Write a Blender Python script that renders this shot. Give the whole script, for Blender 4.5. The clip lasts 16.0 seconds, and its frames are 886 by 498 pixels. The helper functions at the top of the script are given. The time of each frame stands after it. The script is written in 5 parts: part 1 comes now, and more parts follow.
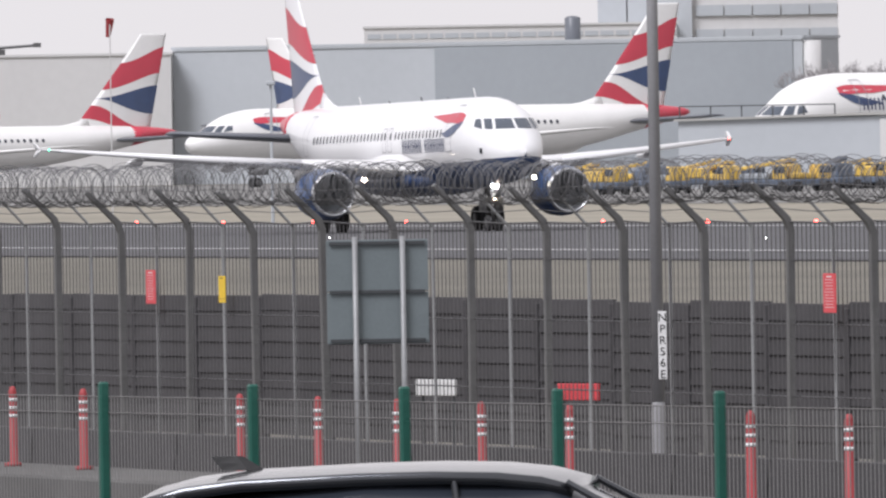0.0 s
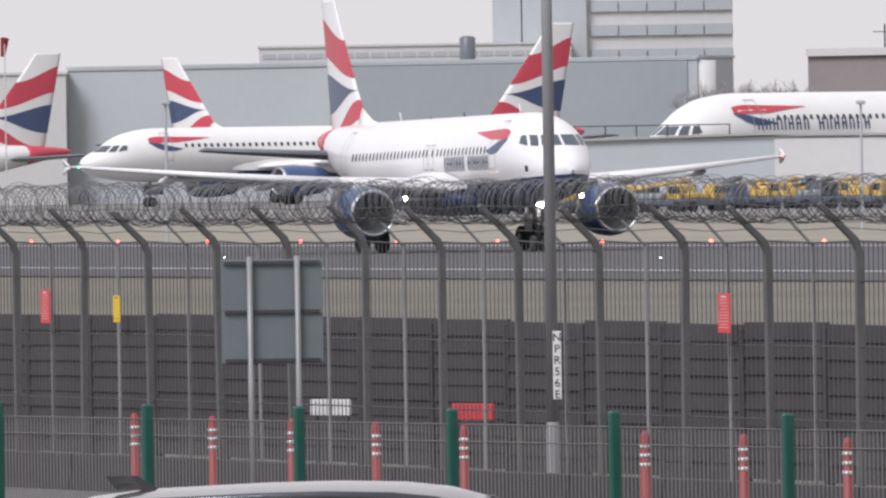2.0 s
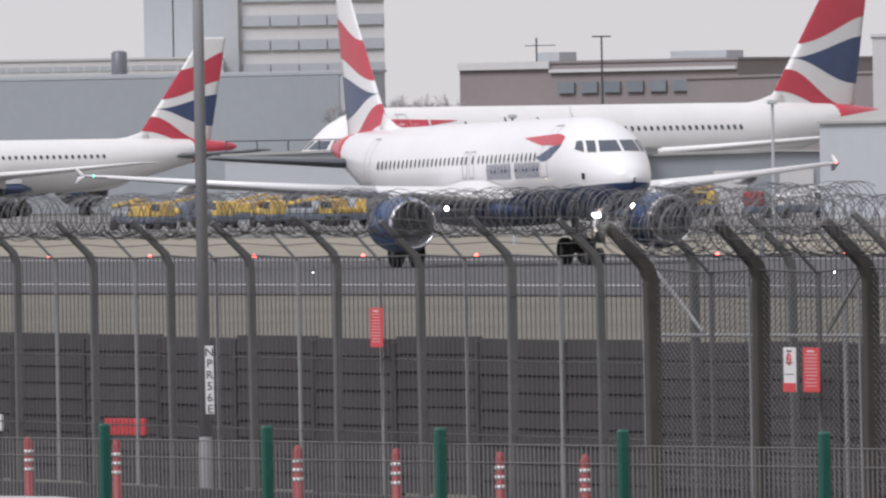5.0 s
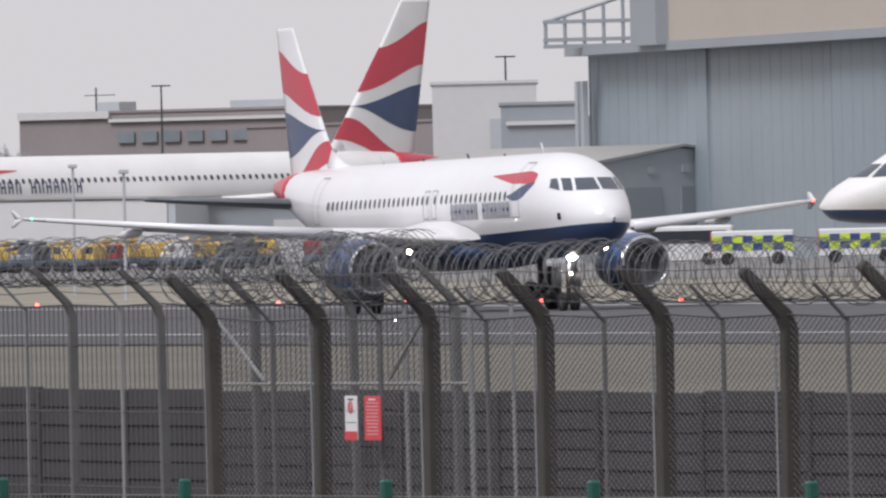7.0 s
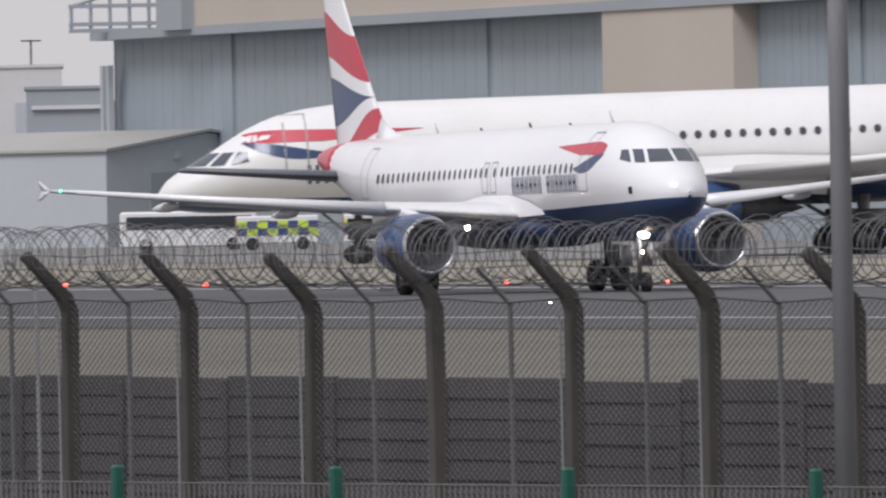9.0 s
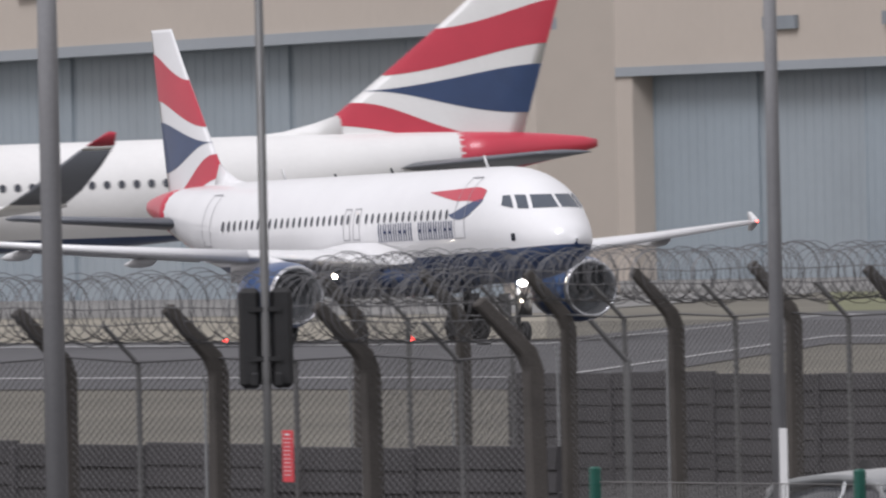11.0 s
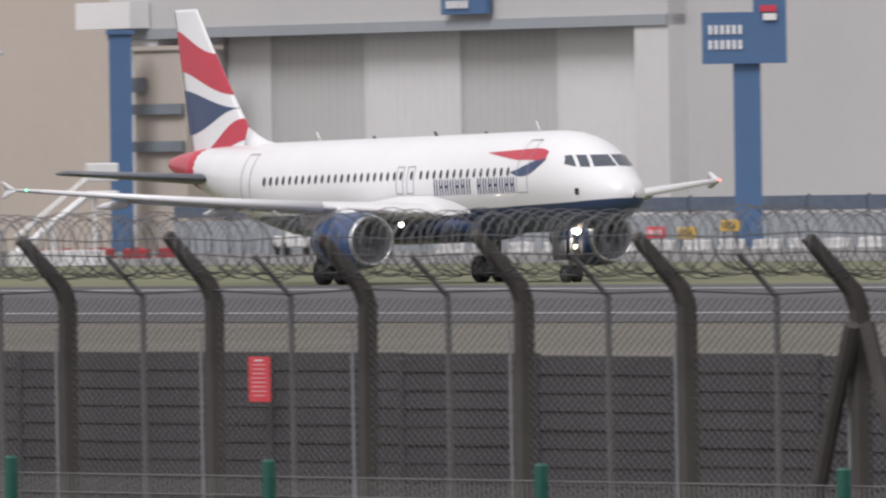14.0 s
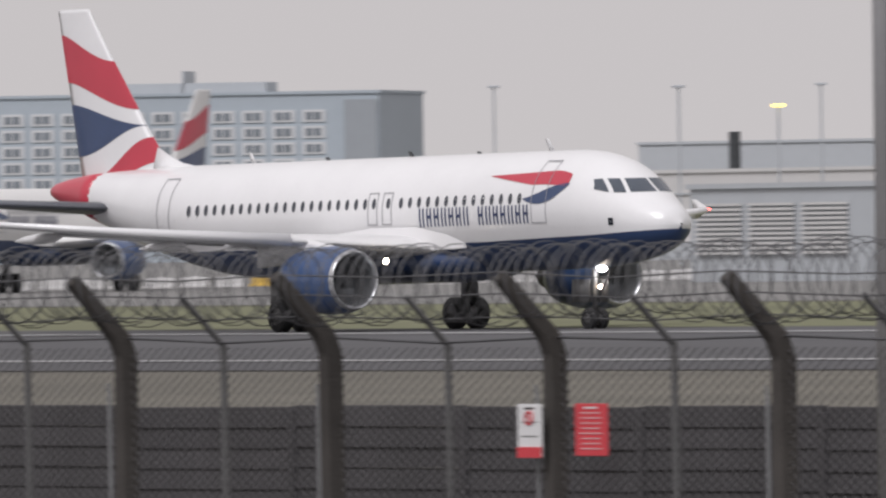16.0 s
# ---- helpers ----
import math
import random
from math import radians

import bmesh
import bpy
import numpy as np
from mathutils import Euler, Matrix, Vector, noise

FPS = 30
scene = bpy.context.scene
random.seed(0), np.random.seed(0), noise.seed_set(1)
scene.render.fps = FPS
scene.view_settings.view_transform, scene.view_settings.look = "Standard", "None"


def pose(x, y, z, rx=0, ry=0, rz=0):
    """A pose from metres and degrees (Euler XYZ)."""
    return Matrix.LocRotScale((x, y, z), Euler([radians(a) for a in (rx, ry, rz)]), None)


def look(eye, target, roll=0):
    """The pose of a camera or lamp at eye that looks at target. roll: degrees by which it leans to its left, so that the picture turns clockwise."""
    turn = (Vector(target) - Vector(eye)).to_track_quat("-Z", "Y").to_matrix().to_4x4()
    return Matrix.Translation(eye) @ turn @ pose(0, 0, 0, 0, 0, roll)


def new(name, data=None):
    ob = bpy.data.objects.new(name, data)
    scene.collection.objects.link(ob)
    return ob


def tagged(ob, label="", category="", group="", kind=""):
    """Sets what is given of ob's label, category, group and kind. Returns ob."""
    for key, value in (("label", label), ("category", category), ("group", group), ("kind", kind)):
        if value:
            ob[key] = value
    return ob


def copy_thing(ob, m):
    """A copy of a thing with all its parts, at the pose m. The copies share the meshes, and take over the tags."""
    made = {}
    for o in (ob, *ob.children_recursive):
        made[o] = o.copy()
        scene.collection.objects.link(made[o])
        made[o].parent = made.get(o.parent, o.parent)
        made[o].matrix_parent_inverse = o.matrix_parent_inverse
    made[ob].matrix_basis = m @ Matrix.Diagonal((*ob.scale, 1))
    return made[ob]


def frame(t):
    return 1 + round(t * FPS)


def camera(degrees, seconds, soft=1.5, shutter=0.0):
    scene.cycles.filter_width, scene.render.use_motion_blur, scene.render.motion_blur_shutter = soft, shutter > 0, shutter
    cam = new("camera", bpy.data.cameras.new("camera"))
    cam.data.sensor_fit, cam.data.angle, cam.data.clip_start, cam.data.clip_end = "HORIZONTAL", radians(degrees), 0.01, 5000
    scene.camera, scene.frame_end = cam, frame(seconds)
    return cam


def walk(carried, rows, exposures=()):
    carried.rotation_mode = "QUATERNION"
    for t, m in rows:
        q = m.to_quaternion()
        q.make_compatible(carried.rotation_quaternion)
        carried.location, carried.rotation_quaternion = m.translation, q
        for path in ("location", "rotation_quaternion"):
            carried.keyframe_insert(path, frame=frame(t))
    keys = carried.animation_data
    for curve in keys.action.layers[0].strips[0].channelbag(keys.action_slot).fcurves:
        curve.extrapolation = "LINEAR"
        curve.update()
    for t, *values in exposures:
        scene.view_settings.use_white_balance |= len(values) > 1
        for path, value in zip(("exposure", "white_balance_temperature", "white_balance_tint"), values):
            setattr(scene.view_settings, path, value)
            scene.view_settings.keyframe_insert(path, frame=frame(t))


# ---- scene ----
# Plan: the viewpoint stands at x = y = 0, the runway and the fences run along x, and the airliner rolls towards +x.
# Bearings are given in sight units, SU to the radian, counted from the first line of sight.
SU = 29371.0
B0 = radians(16.94)
EYE = Vector((0.0, 0.0, 3.91))


def bearing(u):
    return B0 + u / SU


def spot(u, r, z=0.0):
    """The point at bearing u, r metres out, z metres up."""
    b = bearing(u)
    return Vector((-math.cos(b) * r, math.sin(b) * r, z))


def ray(u, v, r):
    """The point at bearing u, v units under the horizon, r metres out."""
    return spot(u, r, EYE.z - v * r / SU)


cam = camera(2 * math.degrees(math.atan(784 / SU)), 16.0, soft=2.35, shutter=0.2)
# seconds, bearing, horizon, roll
PAN = [(0.0, 0, 262, 0.97), (0.5, -11, 262, 0.66), (1.0, 65, 257, 0.6), (1.5, 128, 277, 0.85), (2.0, 187, 294, 0.92), (2.5, 249, 319, 1.05), (3.0, 348, 318, 0.9),
       (3.2, 388, 324, 0.98), (5.3, 880, 314, 1.1), (5.5, 934, 320, 1.17), (6.0, 1095, 330, 1.15), (6.5, 1385, 354, 1.15), (7.0, 1582, 380, 1.36), (7.5, 1707, 361, 1.37),
       (8.0, 1833, 327, 1.4), (8.5, 2139, 306, 1.12), (9.0, 2422, 335, 1.14), (9.5, 2672, 390, 1.3), (10.0, 3035, 417, 1.6), (10.2, 3197, 428, 1.55), (12.3, 4854, 353, 0.95),
       (12.5, 5028, 359, 0.95), (13.0, 5446, 367, 1.0), (13.5, 5821, 354, 0.92), (14.0, 6236, 335, 0.85), (14.5, 6823, 332, 0.95), (15.0, 7412, 329, 1.0), (15.5, 7856, 355, 0.88),
       (16.0, 8551, 388, 0.9)]
walk(cam, [(t, look(EYE, ray(u, 441 - h, 1000), -roll)) for t, u, h, roll in PAN], exposures=[(0.0, 0.8, 6170, 14), (3.0, 0.62, 6170, 14), (7.0, 0.5, 6150, 14), (10.0, 0.4, 6150, 14), (12.5, 0.48, 6200, 14), (14.5, 0.44, 6300, 14), (16.0, 0.28, 6320, 14)])

# overcast daylight
world = bpy.data.worlds.new("world")
scene.world = world
world.use_nodes = True
nt = world.node_tree
sky = nt.nodes.new("ShaderNodeTexSky")
sky.sky_type, sky.sun_disc, sky.sun_elevation, sky.sun_rotation = "NISHITA", False, radians(38), radians(200)
sky.air_density, sky.dust_density, sky.ozone_density = 1.0, 6.0, 1.0
grey = nt.nodes.new("ShaderNodeMixRGB")
grey.inputs[0].default_value = 0.93
grey.inputs[2].default_value = (8.45, 8.1, 7.82, 1)
nt.links.new(sky.outputs[0], grey.inputs[1])
nt.links.new(grey.outputs[0], nt.nodes["Background"].inputs[0])
nt.nodes["Background"].inputs[1].default_value = 0.06
sun = new("sun", bpy.data.lights.new("sun", "SUN"))
sun.data.energy, sun.data.angle, sun.data.color = 1.6, radians(25), (1.0, 0.985, 0.97)
sun.matrix_world = look((-60, -120, 300), (-200, 100, 0))


# ---- materials ----
def material(name, color, rough=0.6, metal=0.0, spread=0.12, size=3.0, fine=60.0, bump=0.1, island=0.0, coat=0.0):
    """A surface with stains of the given size (per metre), a fine grain, and a variation from piece to piece."""
    m = bpy.data.materials.new(name)
    m.use_nodes = True
    t = m.node_tree
    b = t.nodes["Principled BSDF"]
    b.inputs["Roughness"].default_value, b.inputs["Metallic"].default_value = rough, metal
    b.inputs["Coat Weight"].default_value = coat
    co = t.nodes.new("ShaderNodeTexCoord")
    big, small = t.nodes.new("ShaderNodeTexNoise"), t.nodes.new("ShaderNodeTexNoise")
    big.inputs["Scale"].default_value, big.inputs["Detail"].default_value = size, 5
    small.inputs["Scale"].default_value, small.inputs["Detail"].default_value = fine, 3
    for n in (big, small):
        t.links.new(co.outputs["Object"], n.inputs["Vector"])
    mix = t.nodes.new("ShaderNodeMath")
    mix.operation = "MULTIPLY_ADD"
    mix.inputs[1].default_value = 0.45
    t.links.new(small.outputs["Fac"], mix.inputs[0])
    t.links.new(big.outputs["Fac"], mix.inputs[2])
    span = t.nodes.new("ShaderNodeMapRange")
    span.inputs[1].default_value, span.inputs[2].default_value = 0.45, 1.0
    span.inputs[3].default_value, span.inputs[4].default_value = 1 - spread, 1 + spread
    t.links.new(mix.outputs[0], span.inputs[0])
    last = span.outputs[0]
    if island:
        info = t.nodes.new("ShaderNodeObjectInfo")
        r = t.nodes.new("ShaderNodeMapRange")
        r.inputs[3].default_value, r.inputs[4].default_value = 1 - island, 1 + island
        t.links.new(info.outputs["Random"], r.inputs[0])
        mul = t.nodes.new("ShaderNodeMath")
        mul.operation = "MULTIPLY"
        t.links.new(last, mul.inputs[0])
        t.links.new(r.outputs[0], mul.inputs[1])
        last = mul.outputs[0]
    tint = t.nodes.new("ShaderNodeVectorMath")
    tint.operation = "SCALE"
    tint.inputs[0].default_value = color
    t.links.new(last, tint.inputs["Scale"])
    t.links.new(tint.outputs[0], b.inputs["Base Color"])
    if bump:
        bp = t.nodes.new("ShaderNodeBump")
        bp.inputs["Strength"].default_value, bp.inputs["Distance"].default_value = bump, 0.02
        t.links.new(small.outputs["Fac"], bp.inputs["Height"])
        t.links.new(bp.outputs[0], b.inputs["Normal"])
    return m


def glow(name, color, strength):
    m = bpy.data.materials.new(name)
    m.use_nodes = True
    b = m.node_tree.nodes["Principled BSDF"]
    b.inputs["Base Color"].default_value = b.inputs["Emission Color"].default_value = (*color, 1)
    b.inputs["Emission Strength"].default_value = strength
    return m


WHITE = material("white_aircraft_paint", (0.78, 0.78, 0.79), 0.28, spread=0.03, size=0.6, fine=8, bump=0.01, coat=0.3)
# parked white is raised, with far haze included in its tone
FARWHITE = material("white_parked_paint", (0.75, 0.745, 0.735), 0.4, spread=0.05, size=0.3, fine=4, bump=0.0)
# navy lifted a little: aerial haze and glare put into the paint colour
NAVY = material("navy_aircraft_paint", (0.032, 0.06, 0.145), 0.3, spread=0.12, size=0.8, fine=8, bump=0.01, coat=0.3)
BLUE = material("engine_blue_paint", (0.04, 0.08, 0.19), 0.32, spread=0.1, size=1, fine=9, bump=0.01, coat=0.3)
RED = material("red_aircraft_paint", (0.52, 0.045, 0.075), 0.35, spread=0.05, size=0.8, fine=8, bump=0.01, coat=0.2)
SILVER = material("bare_metal_lip", (0.62, 0.63, 0.65), 0.28, 0.9, spread=0.08, size=2, fine=20, bump=0.02)
TAILGREY = material("grey_tailplane_paint", (0.13, 0.14, 0.16), 0.4, spread=0.08, size=0.7, fine=10, bump=0.02)
WINGGREY = material("grey_wing_paint", (0.68, 0.68, 0.685), 0.4, spread=0.08, size=0.7, fine=10, bump=0.02)
DARKGREY = material("dark_grey_metal", (0.07, 0.075, 0.08), 0.5, 0.4, spread=0.2, size=2, fine=20, bump=0.05)
FANGREY = material("fan_blades", (0.10, 0.105, 0.11), 0.45, 0.6, spread=0.25, size=3, fine=20)
RUBBER = material("tyre_rubber", (0.02, 0.02, 0.022), 0.8, spread=0.2, size=4, fine=40)
GLASS = material("dark_window_glass", (0.025, 0.03, 0.04), 0.12, spread=0.15, size=1, fine=5, bump=0.0)
COCKPIT = material("cockpit_glass", (0.085, 0.1, 0.125), 0.1, spread=0.1, size=1, fine=5, bump=0.0)
PANEWIN = material("cabin_window_pane", (0.06, 0.065, 0.08), 0.2, spread=0.1, bump=0.0)
LINEGREY = material("panel_line_grey", (0.33, 0.33, 0.35), 0.5, spread=0.1, bump=0.0)
LETTER = material("lettering_navy", (0.03, 0.045, 0.12), 0.4, spread=0.05, bump=0.0)
LAMP = glow("landing_light", (1.0, 0.97, 0.92), 60)
LAMPWARM = glow("wing_light", (1.0, 0.86, 0.66), 25)
NAVGREEN = glow("green_navigation_light", (0.1, 1.0, 0.5), 3)
REDGLOW = glow("red_ground_light", (1.0, 0.08, 0.06), 8)
WHITEGLOW = glow("white_ground_light", (1.0, 0.98, 0.92), 10)
AMBER = glow("amber_street_light", (1.0, 0.75, 0.12), 3)
CONCRETE = material("weathered_concrete", (0.06, 0.054, 0.049), 0.9, spread=0.3, size=2.5, fine=50, bump=0.3, island=0.15)
SLABDARK = material("dark_stained_slab", (0.043, 0.041, 0.044), 0.9, spread=0.25, size=1.2, fine=30, bump=0.2, island=0.12)
GALV = material("galvanised_steel", (0.15, 0.15, 0.15), 0.5, 0.5, spread=0.15, size=3, fine=40)
GALVLIGHT = material("pale_galvanised_steel", (0.27, 0.275, 0.28), 0.5, 0.3, spread=0.12, size=3, fine=40)
COLUMN = material("grey_column_paint", (0.3, 0.3, 0.31), 0.5, 0.1, spread=0.12, size=1.5, fine=30)
WIRE = material("weathered_wire", (0.12, 0.12, 0.125), 0.55, 0.5, spread=0.2, size=2, fine=20, bump=0)
CHAINWIRE = material("chain_link_wire", (0.11, 0.107, 0.108), 0.6, 0.2, spread=0.15, size=1, fine=20, bump=0)
MESHWIRE = material("fence_mesh_wire", (0.085, 0.082, 0.085), 0.6, 0.2, spread=0.15, size=1, fine=20, bump=0)
GREEN = material("green_fence_paint", (0.008, 0.085, 0.062), 0.45, spread=0.15, size=3, fine=40)
SIGNGREY = material("grey_sign_back", (0.17, 0.2, 0.21), 0.5, 0.3, spread=0.08, size=2, fine=30)
SIGNRED = material("red_notice", (0.62, 0.055, 0.07), 0.5, spread=0.06, size=4, fine=30, bump=0)
SIGNWHITE = material("white_notice", (0.72, 0.72, 0.72), 0.5, spread=0.05, size=4, fine=30, bump=0)
SIGNYELLOW = material("yellow_notice", (0.75, 0.5, 0.02), 0.5, spread=0.06, size=4, fine=30, bump=0)
BLACK = material("black_plastic", (0.015, 0.015, 0.016), 0.5, spread=0.2, size=5, fine=40)
BOLLARD = material("orange_red_plastic", (0.31, 0.035, 0.04), 0.55, spread=0.12, size=6, fine=40)
CARDARK = material("dark_metallic_car_paint", (0.06, 0.064, 0.072), 0.16, 0.7, spread=0.06, size=2, fine=30, bump=0, coat=0.6)
CARSILVER = material("silver_car_paint", (0.24, 0.25, 0.255), 0.38, 0.3, spread=0.05, size=2, fine=30, bump=0, coat=0.5)
CARWHITE = material("white_van_paint", (0.7, 0.7, 0.7), 0.4, spread=0.05, size=1, fine=20, bump=0)
YELLOW = material("yellow_equipment_paint", (0.6, 0.4, 0.08), 0.5, spread=0.2, size=1.2, fine=20, bump=0.05, island=0.15)
HIVIS = material("hi_vis_yellow_green", (0.55, 0.72, 0.05), 0.5, spread=0.08, bump=0)
HIBLUE = material("chevron_blue", (0.03, 0.06, 0.2), 0.5, spread=0.08, bump=0)


# ---- building helpers ----
def thing(name, m=None, label="", category="", group="", kind=""):
    ob = new(name)
    ob.empty_display_size = 0.2
    ob.matrix_world = m or Matrix()
    return tagged(ob, label, category, group, kind)


def mesh_of(name, bm, mat, smooth=False):
    me = bpy.data.meshes.new(name)
    bmesh.ops.recalc_face_normals(bm, faces=bm.faces)
    for f in bm.faces:
        f.smooth = smooth
    bm.to_mesh(me)
    bm.free()
    for x in mat if isinstance(mat, (list, tuple)) else (mat,):
        me.materials.append(x)
    return me


def part(name, bm, mat, parent=None, label="", smooth=False, m=None):
    ob = new(name, mesh_of(name, bm, mat, smooth))
    ob.parent = parent
    if m is not None:
        ob.matrix_local = m
    return tagged(ob, label)


def piece(name, me, parent, m):
    ob = new(name, me)
    ob.parent = parent
    ob.matrix_local = m
    return ob


def box(bm, c, s, m=None, bevel=0.0):
    made = bmesh.ops.create_cube(bm, size=1.0, matrix=(m or Matrix()) @ Matrix.LocRotScale(c, None, s))["verts"]
    if bevel:
        edges = {e for v in made for e in v.link_edges}
        bmesh.ops.bevel(bm, geom=list(edges), offset=bevel, segments=1, affect="EDGES")
    return made


def rod(bm, a, b, r1, r2=None, n=6, caps=True):
    a, b = Vector(a), Vector(b)
    r2 = r1 if r2 is None else r2
    q = (b - a).to_track_quat("Z", "Y")
    rings = []
    for p, r in ((a, r1), (b, r2)):
        rings.append([bm.verts.new(p + q @ Vector((math.cos(2 * math.pi * i / n) * r, math.sin(2 * math.pi * i / n) * r, 0))) for i in range(n)])
    for i in range(n):
        bm.faces.new((rings[0][i], rings[0][(i + 1) % n], rings[1][(i + 1) % n], rings[1][i]))
    if caps:
        bm.faces.new(rings[0][::-1])
        bm.faces.new(rings[1])


def loft(bm, rings, closed=True, caps=True):
    """Joins rings of points (each a list of vectors of one length) into a skin."""
    vs = [[bm.verts.new(p) for p in r] for r in rings]
    n = len(vs[0])
    for a, b in zip(vs, vs[1:]):
        for i in range(n if closed else n - 1):
            bm.faces.new((a[i], a[(i + 1) % n], b[(i + 1) % n], b[i]))
    if caps and closed:
        bm.faces.new(vs[0][::-1])
        bm.faces.new(vs[-1])
    return vs


def lathe(bm, profile, origin, axis=(1, 0, 0), n=28, caps=False):
    """Turns a profile of (distance along the axis, radius)."""
    o, ax = Vector(origin), Vector(axis).normalized()
    q = ax.to_track_quat("Z", "Y")
    loft(bm, [[o + ax * d + q @ Vector((math.cos(2 * math.pi * i / n) * r, math.sin(2 * math.pi * i / n) * r, 0)) for i in range(n)]
              for d, r in profile], caps=caps)


def lerp_table(table, x):
    for a, b in zip(table, table[1:]):
        if x <= b[0]:
            k = (x - a[0]) / (b[0] - a[0])
            return [p + (q - p) * k for p, q in zip(a[1:], b[1:])]
    return list(table[-1][1:])


def curve_table(table, x):
    """Like lerp_table, but smooth (monotone enough for hulls)."""
    i = max(j for j in range(len(table) - 1) if table[j][0] <= x or j == 0)
    a, b = table[i], table[i + 1]
    p, n = table[max(i - 1, 0)], table[min(i + 2, len(table) - 1)]
    h = b[0] - a[0]
    k = min(max((x - a[0]) / h, 0), 1)
    out = []
    for j in range(1, len(a)):
        m0 = (b[j] - p[j]) / (b[0] - p[0]) * h
        m1 = (n[j] - a[j]) / (n[0] - a[0]) * h
        out.append((2 * k**3 - 3 * k**2 + 1) * a[j] + (k**3 - 2 * k**2 + k) * m0 + (-2 * k**3 + 3 * k**2) * b[j] + (k**3 - k**2) * m1)
    return out


# ---- airliners: built nose at the origin, facing +x, wheels on z = 0, in the measures of the small twin-jet ----
# metres aft of the nose, belly, crown, half width
HULL = [(0.0, 3.12, 3.22, 0.05), (0.25, 2.66, 3.66, 0.58), (0.7, 2.38, 3.98, 0.92), (1.4, 2.13, 4.42, 1.26), (2.3, 1.95, 5.06, 1.57),
        (3.2, 1.84, 5.5, 1.78), (4.5, 1.76, 5.8, 1.93), (6.0, 1.73, 5.87, 1.975), (15.0, 1.73, 5.87, 1.975), (23.5, 1.73, 5.87, 1.975),
        (26.5, 1.95, 5.87, 1.93), (30.0, 2.68, 5.86, 1.66), (33.0, 3.55, 5.8, 1.18), (35.5, 4.28, 5.66, 0.66), (37.2, 4.82, 5.42, 0.27), (37.57, 4.98, 5.28, 0.1)]


DROOP = [0.0]


def hull_at(a):
    """Centre height, half height and half width; DROOP lowers the nose of the big types."""
    zb, zt, w = curve_table(HULL, a)
    return (zb + zt) / 2 - DROOP[0] * max(0.0, 1 - a / 3.4) ** 1.5, (zt - zb) / 2, w


def hull_side(a, z, side, out=0.012):
    zc, hh, w = hull_at(a)
    k = max(-0.999, min(0.999, (z - zc) / hh))
    return Vector((-a, side * (w * math.sqrt(1 - k * k) + out), z + out * k))


def hull_front(y, z, out=0.014):
    lo, hi = 0.05, 6.0
    for _ in range(30):
        a = (lo + hi) / 2
        zc, hh, w = hull_at(a)
        if ((z - zc) / hh) ** 2 + (y / w) ** 2 > 1:
            lo = a
        else:
            hi = a
    return Vector((-hi + out, y * 1.01, z + out * 0.7))


def hull_ring(a, part_of, low=0.0, n=22):
    zc, hh, w = hull_at(a)
    line = lerp_table([(0, 3.12), (3, 2.98), (9, 2.86), (40, 2.84)], a)[0] + low
    p = math.asin(max(-1, min(1, (line - zc) / hh)))
    lo, hi = (p, math.pi - p) if part_of == "upper" else (math.pi - p, 2 * math.pi + p)
    return [Vector((-a, w * math.cos(lo + (hi - lo) * i / n), zc + hh * math.sin(lo + (hi - lo) * i / n))) for i in range(n + 1)]


def patch(bm, edge_a, edge_b):
    """A ribbon between two lines of points."""
    loft(bm, [edge_a, edge_b], closed=False)


FIN_TOP, FIN_BASE = 11.76, 5.5


def fin_point(c, h, side, out=0.0):
    """c: 0 at the trailing edge, 1 at the leading edge; h: 0 at the tip, 1 at the root."""
    te, le = 36.95 - 1.35 * h, 35.0 - 5.3 * h ** 1.05
    z = FIN_TOP - h * (FIN_TOP - FIN_BASE)
    t = (0.05 + 0.17 * h) * (4 * c * (1 - c)) ** 0.6
    return Vector((-(te + (le - te) * c), side * (t + out), z))


def smooth_step(c):
    return c * c * (3 - 2 * c)


# tail stripes: material, upper edge at the trailing and the leading edge, lower edge at both
STRIPES = [("red_stripe", RED, 0.14, 0.30, 0.41, 0.575), ("blue_stripe", NAVY, 0.535, 0.665, 0.83, 0.667), ("red_stripe", RED, 0.99, 0.735, 1.04, 0.87)]


def section(a, chord, y, z, thick, n=10):
    """One aerofoil, leading edge at a metres aft."""
    pts = []
    for k in range(n + 1):
        c = k / n
        pts.append(Vector((-(a + chord * c), y, z + thick * 0.6 * (4 * c * (1 - c)) ** 0.55 * (1.15 - 0.5 * c))))
    for k in range(n - 1, 0, -1):
        c = k / n
        pts.append(Vector((-(a + chord * c), y, z - thick * 0.4 * (4 * c * (1 - c)) ** 0.6 * (1.1 - 0.4 * c))))
    return pts


